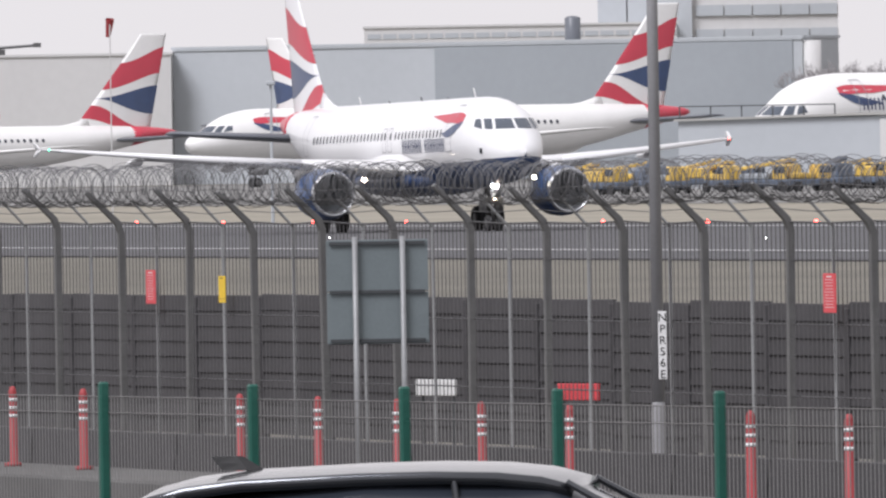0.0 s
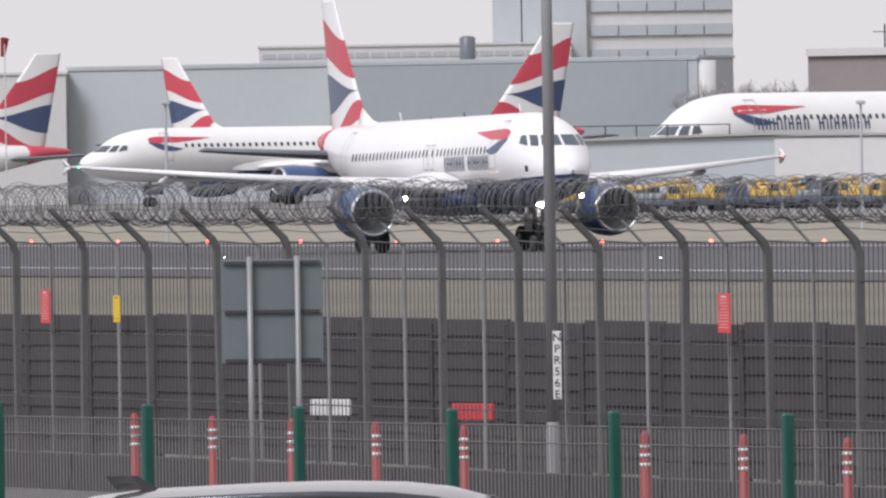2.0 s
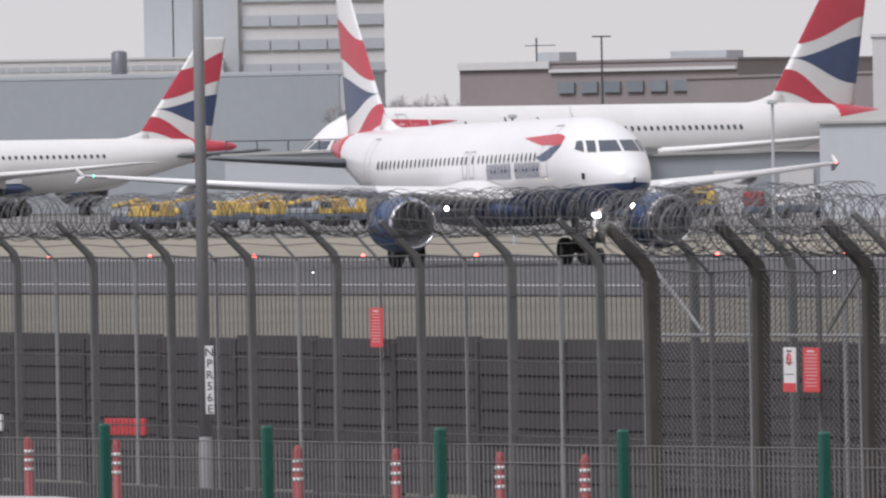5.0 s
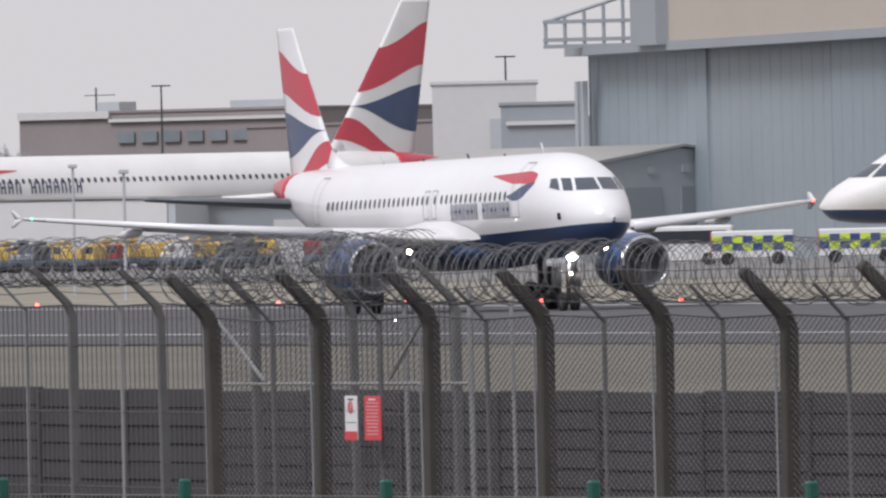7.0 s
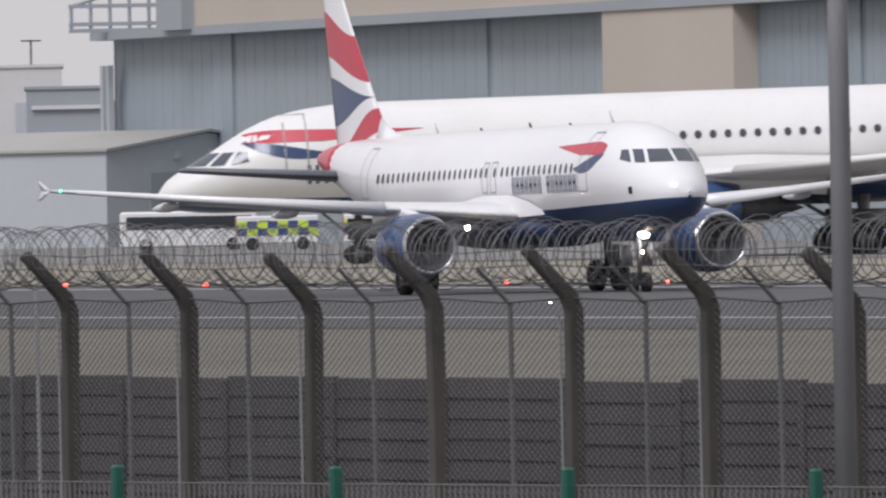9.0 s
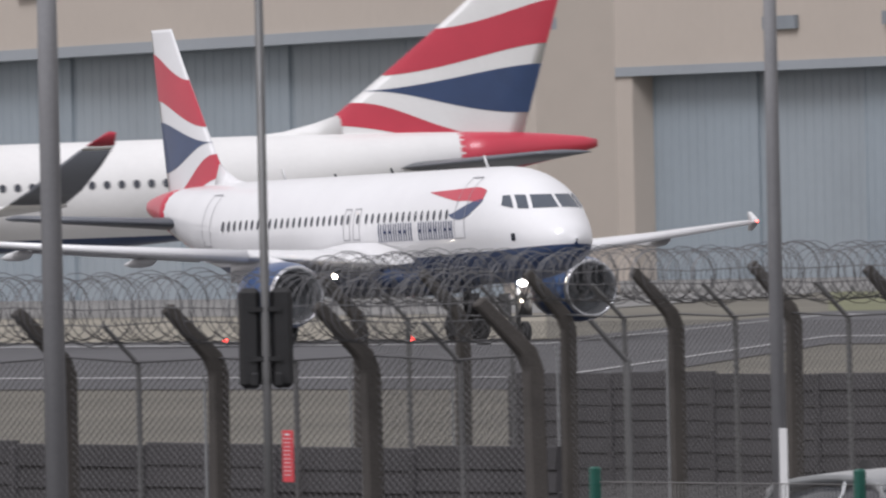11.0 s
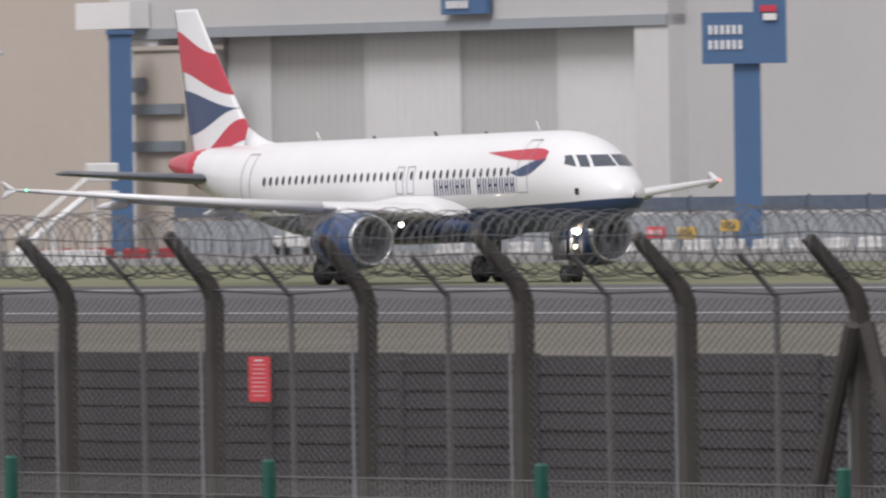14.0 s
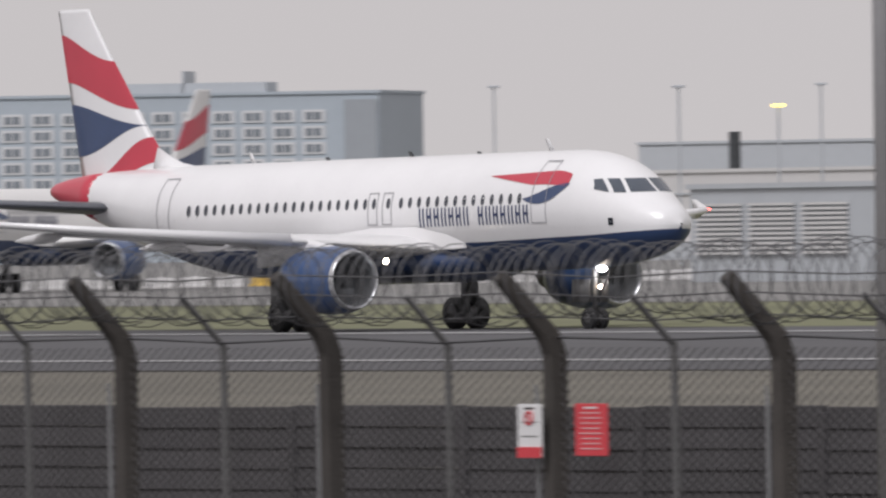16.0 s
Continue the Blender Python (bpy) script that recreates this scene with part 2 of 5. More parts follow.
def airliner(name, m, label, sa=1.0, sw=1.0, sh=1.0, paint=WHITE, detail=2, letters=(6.1, 12.6, 3.62, 4.3), curled=False, gear=True, span=1.0, group="", low=0.0, eyes=0.0, belly=0.0, fin_k=1.0, pitch=0.0, ribbon=0.0, lift=0.16, sill=4.52):
    top = thing(name, m, label, "airliner", group)
    S = Matrix.Diagonal((sa, sw, sh, 1))
    fin, wings = 0, []

    LIFT = Matrix.Translation((0, 0, lift))
    LEAN = Matrix.Rotation(radians(-pitch), 4, "Y")

    def put(nm, bm, mat, parent=None, lab="", smooth=True):
        if (parent is None or parent is not fin or nm == "fin_fillet") and nm not in ("fin", "wing", "nose_gear", "main_gear", "wheel", "rim", "engine_nacelle") and parent not in wings:
            bm.transform(LIFT)
        turned = nm not in ("wing", "nose_gear", "main_gear", "wheel", "rim", "engine_nacelle", "landing_light", "taxi_light", "wing_light") and parent not in wings
        if nm == "fin" or (fin and parent is fin and nm != "fin_fillet"):
            bm.transform(Matrix.Translation((0, 0, 5.5 + (lift - 0.16) * 0.7)) @ Matrix.Diagonal((1, 1, fin_k, 1)) @ Matrix.Translation((0, 0, -5.5)))
        if turned and pitch:
            bm.transform(LEAN)
        bm.transform(S)
        return part(nm, bm, mat, parent or top, lab, smooth)

    stations = [0, 0.06, 0.14, 0.25, 0.45, 0.7, 1.0, 1.4, 1.8, 2.3, 2.75, 3.2, 3.8, 4.5, 5.2, 6, 9, 12, 15, 18, 21, 23.5, 25, 26.5, 28.3, 30, 31.5, 33, 34.0]
    bm = bmesh.new()
    loft(bm, [hull_ring(a, "upper", belly) for a in stations], closed=False)
    fus = put("fuselage", bm, paint)
    bm = bmesh.new()
    loft(bm, [hull_ring(a, "lower", belly) for a in stations if a < 31], closed=False)
    put("belly", bm, NAVY, lab="navy blue painted belly")
    bm = bmesh.new()
    loft(bm, [[Vector((-a, hull_at(a)[2] * math.cos(i * math.pi / 14), hull_at(a)[0] + hull_at(a)[1] * math.sin(i * math.pi / 14))) for i in range(28)]
              for a in (33.9, 34.8, 35.5, 36.4, 37.2, 37.57)])
    put("tail_cone", bm, RED, lab="red painted tail cone")
    bm = bmesh.new()
    loft(bm, [[Vector((-a, 2.12 * k * math.cos(i * math.pi / 10), 2.15 + 0.75 * k * math.sin(i * math.pi / 10))) for i in range(20)]
              for a, k in ((10.2, 0.5), (11.2, 0.92), (12.5, 1.0), (18.5, 1.0), (20.3, 0.9), (21.8, 0.45))])
    put("wing_box_fairing", bm, NAVY)
    for side in (-1, 1):
        bm = bmesh.new()
        loft(bm, [[hull_side(a, z, side, o) for a, z, o in ((10.2, 2.75, 0.0), (11.0, 3.1, 0.06), (12.6, 3.38, 0.12), (15.2, 3.4, 0.14), (18.0, 3.2, 0.1), (20.4, 2.85, 0.02))],
                  [hull_side(a, z, side, o) for a, z, o in ((10.2, 2.6, 0.02), (11.0, 2.7, 0.3), (12.6, 2.75, 0.42), (15.2, 2.75, 0.45), (18.0, 2.7, 0.4), (20.4, 2.6, 0.1))]], closed=False)
        put("root_fairing", bm, paint)

    # fin with its stripes
    bm = bmesh.new()
    cs = [i / 12 for i in range(13)]
    rings = []
    for h in (0.0, 0.02, 0.2, 0.4, 0.6, 0.8, 0.95, 1.04):
        rings.append([fin_point(c, h, 1) for c in cs] + [fin_point(c, h, -1) for c in cs[-2:0:-1]])
    loft(bm, rings)
    fin = put("fin", bm, paint)
    bm = bmesh.new()
    loft(bm, [[Vector((-a, s * w, z)) for s, w, z in ((1, 0.32, 5.55), (1, 0.03, zt), (-1, 0.03, zt), (-1, 0.32, 5.55))]
              for a, zt in ((26.6, 5.7), (28.4, 5.82), (29.4, 5.98), (30.2, 6.25), (30.9, 6.58))])
    put("fin_fillet", bm, paint, fin)
    for nm, mat, ut, ul, lt, ll in STRIPES:
        bm = bmesh.new()
        for side in (-1, 1):
            cc = [i / 26 for i in range(27)]
            up = [fin_point(c, ut + (ul - ut) * smooth_step(c), side, 0.012) for c in cc]
            lo = [fin_point(c, lt + (ll - lt) * smooth_step(c), side, 0.012) for c in cc]
            mids = [[a.lerp(b, k / 3) for a, b in zip(up, lo)] for k in range(4)]
            loft(bm, mids, closed=False)
        put(nm, bm, mat, fin)

    # wings, tailplanes, engines
    for side in (-1, 1):
        def wing_z(y):
            return 2.88 + (y - 1.9) * 0.076 + max(0, y - 9) ** 1.5 * 0.004
        bm = bmesh.new()
        rows = [(1.2, 11.3, 7.5, 0.95), (1.9, 11.7, 7.1, 0.9), (6.4, 14.05, 3.95, 0.5), (11.5, 17.1, 2.7, 0.3), (16.3, 20.0, 1.65, 0.17), (16.95, 20.55, 1.35, 0.1)]
        if curled:
            rows = rows[:-1]
        rings = [section(a, c, side * y * span, wing_z(y), t) for y, a, c, t in rows]
        if curled:
            def tip_row(dy, dz, a, c):
                return section(a, c, side * (16.3 * span + dy), wing_z(16.3) + dz, 0.1)
            rings.append(tip_row(0.8, 0.15, 20.1, 1.45))
        loft(bm, rings)
        wing = put("wing", bm, WINGGREY if detail == 2 else paint, lab="pale grey swept wing")
        wings.append(wing)
        if curled:
            for nm, mat, tip_rows in (("winglet", TAILGREY, ((0.8, 0.15, 20.1, 1.45), (1.6, 0.6, 20.5, 1.35), (2.2, 1.5, 21.2, 1.1), (2.4, 2.1, 21.75, 0.8))), ("white_band", paint, ((2.4, 2.1, 21.75, 0.8), (2.43, 2.25, 21.9, 0.72))),
                                      ("winglet_tip", RED, ((2.43, 2.25, 21.9, 0.72), (2.55, 2.7, 22.4, 0.25)))):
                bm = bmesh.new()
                loft(bm, [tip_row(*r) for r in tip_rows])
                put(nm, bm, mat, wing)
        bm = bmesh.new()
        loft(bm, [[p + Vector((0.03, 0, 0)) for p in (section(a, c * 0.09, side * y * span, wing_z(y), t * 0.95, 4))] for y, a, c, t in rows[2:5]])
        put("slat", bm, paint, wing)
        if detail == 2:
            for y0, y1 in ((2.2, 6.2), (6.7, 12.3)):
                bm = bmesh.new()
                ends = []
                for y in (y0, y1):
                    a, c, t = lerp_table([(r[0], r[1], r[2], r[3]) for r in rows], y)
                    ends.append(section(a + c * 0.86, c * 0.26, side * y, wing_z(y) - 0.12, 0.16, 6))
                loft(bm, ends)
                put("flap", bm, paint, wing)
            for y in (4.6, 8.6, 12.6):
                a, c, t = lerp_table([(r[0], r[1], r[2], r[3]) for r in rows], y)
                bm = bmesh.new()
                lathe(bm, [(0, 0.03), (0.5, 0.17), (1.3, 0.2), (2.2, 0.14), (2.9, 0.02)], (-(a + c * 0.55), side * y, wing_z(y) - 0.22), (-1, 0, -0.05), 10, True)
                put("flap_fairing", bm, WINGGREY, wing)
            bm = bmesh.new()
            y, z = side * 17.0, wing_z(16.95)
            for dz, dx in ((0.36, 0.95), (-0.34, 0.9)):
                loft(bm, [[Vector((-20.75 - k * dx, y + side * 0.1 * k + w, z + dz * k)) for w in (-0.02, 0.02)] + [Vector((-21.7 - k * 0.25, y + side * 0.1 * k + w, z + dz * k)) for w in (0.02, -0.02)] for k in (0, 0.5, 1)])
            put("wingtip_fence", bm, WINGGREY, wing)
            bm = bmesh.new()
            bmesh.ops.create_uvsphere(bm, u_segments=8, v_segments=6, radius=0.05, matrix=Matrix.Translation((-20.45, side * 16.75, z)))
            put("navigation_light", bm, NAVGREEN if side < 0 else REDGLOW, wing)
        bm = bmesh.new()
        loft(bm, [section(31.8, 3.7, side * 0.5, 4.38, 0.5), section(35.1, 1.55, side * 6.15, 4.78, 0.24), section(35.35, 1.2, side * 6.25, 4.79, 0.1)])
        put("tailplane", bm, TAILGREY, lab="dark grey tailplane")

        for ye, ae in (((5.75, 11.2),) if not curled else ((5.75 * span * 0.85, 11.0),)):
            eng = None
            o = (-ae, side * ye, 1.84)
            bm = bmesh.new()
            lathe(bm, [(0.16, 1.045), (0.55, 1.15), (1.3, 1.2), (2.2, 1.16), (3.0, 1.02), (3.35, 0.92), (3.35, 0.86), (3.0, 0.88)], o, (-1, 0, 0), 32)
            eng = put("engine_nacelle", bm, BLUE, lab="dark blue engine nacelle")
            wings.append(eng)
            bm = bmesh.new()
            lathe(bm, [(0.9, 0.86), (0.5, 0.85), (0.2, 0.88), (0.05, 0.93), (0.0, 0.975), (0.04, 1.02), (0.17, 1.055)], o, (-1, 0, 0), 32)
            put("intake_lip", bm, SILVER, eng, "polished metal intake lip")
            bm = bmesh.new()
            lathe(bm, [(0.9, 0.87), (0.95, 0.3), (0.7, 0.25), (0.42, 0.02)], o, (-1, 0, 0), 24)
            put("fan", bm, FANGREY, eng)
            bm = bmesh.new()
            lathe(bm, [(3.2, 0.62), (3.9, 0.5), (4.4, 0.4), (4.4, 0.3), (5.0, 0.03)], o, (-1, 0, 0), 20)
            put("exhaust_cone", bm, DARKGREY, eng)
            bm = bmesh.new()
            zz = wing_z(ye / span)
            loft(bm, [[Vector((-a, side * ye + s * w, z)) for s, w, z in ((-1, 0.16, lo), (-1, 0.13, hi), (1, 0.13, hi), (1, 0.16, lo))]
                      for a, lo, hi in ((ae + 0.9, 2.9, 2.95), (ae + 1.8, 2.85, 3.12), (ae + 3.2, 2.5, zz + 0.15), (ae + 5.6, 2.3, zz))])
            put("pylon", bm, paint, eng)

    # markings
    for side in (-1, 1):
        cc = [i / 30 for i in range(31)]
        bm = bmesh.new()
        up = [hull_side(8.7 - ribbon - 4.55 * c, 5.12 + low + 0.12 * c - 0.32 * max(0, c - 0.8) ** 2 * 25 * 0.5, side) for c in cc]
        lo = [hull_side(8.7 - ribbon - 4.55 * c, 5.1 + low - 0.34 * min(1, c * 1.8) - 0.25 * max(0, c - 0.72), side) for c in cc]
        patch(bm, up, lo)
        put("red_ribbon", bm, RED, fus)
        bm = bmesh.new()
        up = [hull_side(6.5 - ribbon - 2.4 * c, 4.3 + low + 0.48 * smooth_step(c) ** 0.8, side) for c in cc]
        lo = [hull_side(6.5 - ribbon - 2.4 * c, 4.28 + low - 0.2 * math.sin(math.pi * c ** 0.8) + 0.46 * c ** 3.5, side) for c in cc]
        patch(bm, up, lo)
        put("blue_ribbon", bm, NAVY, fus)
        if letters:
            a0, a1, z0, z1 = letters
            n = 15
            for i in range(n):
                if i == 7:
                    continue
                bm = bmesh.new()
                w = (a1 - a0) / n
                aa = a1 - w * (i + 0.5) if side < 0 else a0 + w * (i + 0.5)
                for k in (-0.27, 0.2):
                    patch(bm, [hull_side(aa + w * (k + 0.13), z0 + (z1 - z0) * j / 4, side) for j in range(5)], [hull_side(aa + w * (k - 0.06), z0 + (z1 - z0) * j / 4, side) for j in range(5)])
                if i % 3:
                    patch(bm, [hull_side(aa + w * 0.3, z0 + (z1 - z0) * (0.45 + 0.15 * j), side, 0.016) for j in range(2)], [hull_side(aa - w * 0.2, z0 + (z1 - z0) * (0.45 + 0.15 * j), side, 0.016) for j in range(2)])
                put("letter_bar", bm, LETTER, fus)
        # cabin windows: one shared mesh a side
        step = 0.533 if detail == 2 else 0.8 / sa
        bm = bmesh.new()
        half = 0.115 if detail == 2 else 0.2 / sa
        pts = [(half * math.cos(k * math.pi / 5) , 0.195 / sh ** 0.5 * math.sin(k * math.pi / 5)) for k in range(10)]
        bm.faces.new([bm.verts.new(hull_side(15 + x, sill + z, side, 0.01) + Vector((15, 0, 0))) for x, z in pts])
        bm.transform(S @ LIFT)
        me = mesh_of("cabin_window", bm, PANEWIN)
        a = 6.75
        while a < 26.9:
            if not (13.9 < a < 15.7 and detail == 2):
                piece("cabin_window", me, fus, Matrix.Translation((-a * sa, 0, -a * sh * math.tan(radians(pitch)))))
            a += step

        def frame_line(nm, a0, a1, z0, z1, t=0.035, mat=LINEGREY):
            bm = bmesh.new()
            for b0, b1, y0, y1 in ((a0, a1, z1 - t, z1), (a0, a1, z0, z0 + t), (a0, a0 + t, z0, z1), (a1 - t, a1, z0, z1)):
                patch(bm, [hull_side(b0, y0 + (y1 - y0) * j / 6, side, 0.018) for j in range(7)], [hull_side(b1, y0 + (y1 - y0) * j / 6, side, 0.018) for j in range(7)])
            put(nm, bm, mat, fus, smooth=False)
        frame_line("cabin_door", 5.15 - ribbon, (6.0 if detail == 2 else 5.75) - ribbon, 3.35, 5.5)
        if detail == 2:
            frame_line("overwing_exit", 14.15, 14.72, 3.47, 4.6)
            frame_line("overwing_exit", 15.0, 15.57, 3.47, 4.6)
            frame_line("cabin_door", 27.75, 28.6, 3.5, 5.4)
            frame_line("service_hatch", 1.95, 2.15, 3.2, 3.45, 0.09, GLASS)
            for aw in (14.43, 15.28):
                piece("cabin_window", me, fus, Matrix.Translation((-aw, 0, -aw * math.tan(radians(pitch)))))

    panes = [((0.06, 4.5), (0.06, 4.97), (0.76, 4.97), (0.88, 4.49)), ((0.99, 4.48), (0.87, 4.97), (1.14, 4.98), (1.25, 4.5)), ((1.34, 4.5), (1.23, 4.98), (1.38, 4.96), (1.53, 4.62))]
    for side in (-1, 1):
        for p in panes:
            bm = bmesh.new()
            rows = []
            for i in range(5):
                rows.append([])
                for j in range(5):
                    u, v = i / 4, j / 4
                    y = (p[0][0] * (1 - u) + p[3][0] * u) * (1 - v) + (p[1][0] * (1 - u) + p[2][0] * u) * v
                    z = (p[0][1] * (1 - u) + p[3][1] * u) * (1 - v) + (p[1][1] * (1 - u) + p[2][1] * u) * v
                    rows[-1].append(hull_front(side * y, z + eyes))
            loft(bm, rows, closed=False)
            put("cockpit_window", bm, COCKPIT, fus)

    if detail == 2:
        for a, h in ((7.3, 0.45), (15.5, 0.2), (20.5, 0.12), (25.0, 0.4), (11.5, 0.1)):
            bm = bmesh.new()
            loft(bm, [[Vector((-a + dx - k * h * 0.6, dy, 5.85 + k * h)) for dx, dy in ((0.15 * (1 - k * 0.6), 0), (0, 0.02), (-0.15, 0), (0, -0.02))] for k in (0, 1)])
            put("antenna", bm, DARKGREY if h < 0.3 else WINGGREY, fus)
    if gear:
        for nm, a, y, r, dy, w in (("nose_gear", 5.07, 0, 0.38, 0.25, 0.22), ("main_gear", 17.71, -3.8, 0.58, 0.46, 0.42), ("main_gear", 17.71, 3.8, 0.58, 0.46, 0.42)):
            bm = bmesh.new()
            rod(bm, (-a, y, r), (-a, y, 2.3), r * 0.22, r * 0.3, 10)
            rod(bm, (-a, y - dy, r), (-a, y + dy, r), r * 0.17, None, 8)
            rod(bm, (-a, y, r * 2.2), (-a + 1.1, y * 0.9, 2.2), r * 0.12, None, 6)
            box(bm, (-a - 0.25, y + (0.35 if y else 0.4) * (1 if y >= 0 else -1), 1.35), (1.0, 0.05, 0.8))
            if nm == "nose_gear":
                box(bm, (-a - 0.25, -0.4, 1.35), (1.0, 0.05, 0.8))
            g = put(nm, bm, GALV)
            for k in (-1, 1):
                bm = bmesh.new()
                lathe(bm, [(-w / 2, r * 0.55), (-w / 2, r * 0.9), (-w * 0.3, r), (w * 0.3, r), (w / 2, r * 0.9), (w / 2, r * 0.55)], (-a, y + k * dy, r), (0, 1, 0), 24)
                wh = put("wheel", bm, RUBBER, g)
                bm = bmesh.new()
                lathe(bm, [(-w * 0.42, 0.02), (-w * 0.42, r * 0.56), (w * 0.42, r * 0.56), (w * 0.42, 0.02)], (-a, y + k * dy, r), (0, 1, 0), 16)
                put("rim", bm, GALV, wh)
    if detail == 2:
        # landing light disc is widened, its bloom put into the size
        for nm, x, y, z, r, mat in (("landing_light", -4.6, 0.0, 1.8, 0.24, LAMP), ("taxi_light", -4.7, 0.0, 1.05, 0.06, LAMPWARM),
                                    ("wing_light", -11.55, -4.15, 2.04, 0.1, LAMPWARM), ("wing_light", -11.55, 4.15, 2.04, 0.1, LAMPWARM)):
            bm = bmesh.new()
            lathe(bm, [(0, 0.01), (0.02, r * 0.7), (-0.02, r), (-0.1, r * 0.8), (-0.14, 0.02)], (x, y, z), (1, 0, 0), 16)
            put(nm, bm, mat)
    return top


def heading(u, r, theta, z=0.0):
    """A pose at bearing u, r metres out, whose tail points theta degrees to the left of the line of sight."""
    b = bearing(u) - radians(theta)
    p = spot(u, r, z)
    fwd = Vector((math.cos(b), -math.sin(b), 0))
    return Matrix.Translation(p) @ Matrix.Rotation(math.atan2(fwd.y, fwd.x), 4, "Z")


JET = airliner("twin_jet_airliner", heading(150, 760, 17.9), "white twin-jet airliner with navy belly and red striped fin", pitch=0.7, fin_k=1.025, lift=0.44, sill=4.22, belly=-0.1, low=-0.08, eyes=-0.17, letters=(6.1, 12.6, 3.36, 4.0))
# seconds, bearing of the nose, metres out, angle
ROLL = [(0.0, 150, 760, 18.0), (1.5, 338, 741, 18.1), (3.0, 616, 717, 18.3), (5.5, 1309, 677, 20.7), (7.0, 1887, 645, 21.6), (8.0, 2341, 622, 21.8), (9.0, 2862, 598, 22.0),
        (9.5, 3143, 585, 22.2), (10.0, 3472, 577, 22.7), (10.2, 3612, 575, 23.1), (12.3, 5160, 624, 28.3), (12.5, 5330, 639, 28.7), (13.0, 5726, 690, 29.6), (13.5, 6120, 690, 30.6), (14.0, 6578, 672, 31.6),
        (14.5, 7062, 642, 33.0), (15.0, 7645, 615, 34.4), (15.5, 8249, 592, 35.8), (16.0, 8975, 570, 37.2)]


def motions():
    walk(JET, [(t, heading(u, r, a)) for t, u, r, a in ROLL])
    walk(LONGHAUL, [(t, heading(u, 880, 275)) for t, u in ((0.0, 3480), (7.0, 2254), (8.0, 2085), (9.0, 1923), (9.5, 1832), (10.0, 1733), (10.2, 1693), (12.3, 1280), (16.0, 600))])
    walk(EJET, [(t, heading(u, 945, 333)) for t, u in ((0.0, 7760), (14.5, 7715), (15.5, 7695), (16.0, 7640))])
    walk(HATCH, [(t, Matrix.Translation((x, 53, TERRACE + 0.005))) for t, x in HATCH_ROWS])


# ---- ground ----
GRASS = material("dry_winter_grass", (0.135, 0.126, 0.102), 0.95, spread=0.25, size=0.06, fine=1.5, bump=0.0)
ASPHALT = material("runway_asphalt", (0.075, 0.075, 0.08), 0.85, spread=0.15, size=0.08, fine=2.0, bump=0.0)
PAINT = material("runway_paint", (0.5, 0.5, 0.5), 0.8, spread=0.15, size=0.5, fine=5, bump=0.0)
APRON = material("apron_concrete", (0.2, 0.197, 0.19), 0.9, spread=0.12, size=0.05, fine=1.0, bump=0.0)
ROAD = material("road_asphalt", (0.06, 0.06, 0.062), 0.9, spread=0.15, size=0.5, fine=8, bump=0.05)


def sheet(name, near, far, z, mat, label):
    """A strip of ground between two lines of (bearing, metres out)."""
    bm = bmesh.new()
    loft(bm, [[spot(u, r, z) for u, r in near], [spot(u, r, z) for u, r in far]], closed=False)
    return tagged(part(name, bm, mat), label, name, kind="structure")


bm = bmesh.new()
bmesh.ops.create_grid(bm, x_segments=40, y_segments=40, size=4500)
tagged(part("ground", bm, GRASS), "dry winter grass beside the runway", "ground", kind="structure")


def along(p0, p1, us):
    """A line at perpendicular distance p0 from the viewpoint, or p1 past the bend."""
    return [(u, (p0 if u < 4020 else p1) / math.sin(bearing(u))) for u in us]


US = [-6000 + 500 * i for i in range(41)]
sheet("runway", along(171, 236, US), along(250, 326, US), 0.03, ASPHALT, "dark asphalt runway with white edge lines")
sheet("runway_line", along(183, 250, US), along(184.5, 252, US), 0.06, PAINT, "worn white painted runway edge line")
sheet("runway_line", along(238, 310, US), along(239.5, 312, US), 0.06, PAINT, "worn white painted runway edge line")
DRYGRASS = material("pale_dry_grass", (0.25, 0.23, 0.185), 0.95, spread=0.2, size=0.05, fine=1.2, bump=0.0)
GREENGRASS = material("short_green_grass", (0.15, 0.155, 0.085), 0.95, spread=0.2, size=0.05, fine=1.2, bump=0.0)
sheet("grass_verge", along(250.5, 0, [u for u in US if u < 4020]), along(328, 0, [u for u in US if u < 4020]), 0.03, DRYGRASS, "pale dry grass verge beyond the runway")
sheet("grass_verge", along(0, 326.5, [u for u in US if u > 4020]), along(0, 418, [u for u in US if u > 4020]), 0.03, GREENGRASS, "short green grass verge beyond the runway")
sheet("apron", along(330, 420, US), [(u, 1900) for u in US], 0.04, APRON, "pale concrete apron before the hangars")
sheet("road", [(u, 8) for u in US], along(52, 62, US), 0.04, ROAD, "grey asphalt perimeter road")

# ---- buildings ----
# grey claddings are lightened: distance haze is put into their base colour
CLAD_HAZED_GREY = material("hazed_grey_cladding", (0.43, 0.455, 0.48), 0.6, spread=0.06, size=0.05, fine=1, bump=0.0)
CLAD_PALE = material("pale_grey_cladding", (0.58, 0.575, 0.57), 0.6, spread=0.06, size=0.05, fine=1, bump=0.0)
BEIGE = material("beige_cladding", (0.47, 0.415, 0.36), 0.7, spread=0.05, size=0.05, fine=1, bump=0.0)
DOORBLUE = material("blue_grey_hangar_door", (0.28, 0.325, 0.36), 0.6, spread=0.07, size=0.06, fine=1, bump=0.0)
SIGNBLUE = material("blue_sign", (0.07, 0.14, 0.27), 0.5, spread=0.05, size=0.1, fine=1, bump=0)
# dark cladding tone also raised to take in distance haze
CLAD_HAZED_DARK = material("hazed_blue_grey_cladding", (0.3, 0.325, 0.35), 0.6, spread=0.06, size=0.05, fine=1, bump=0.0)
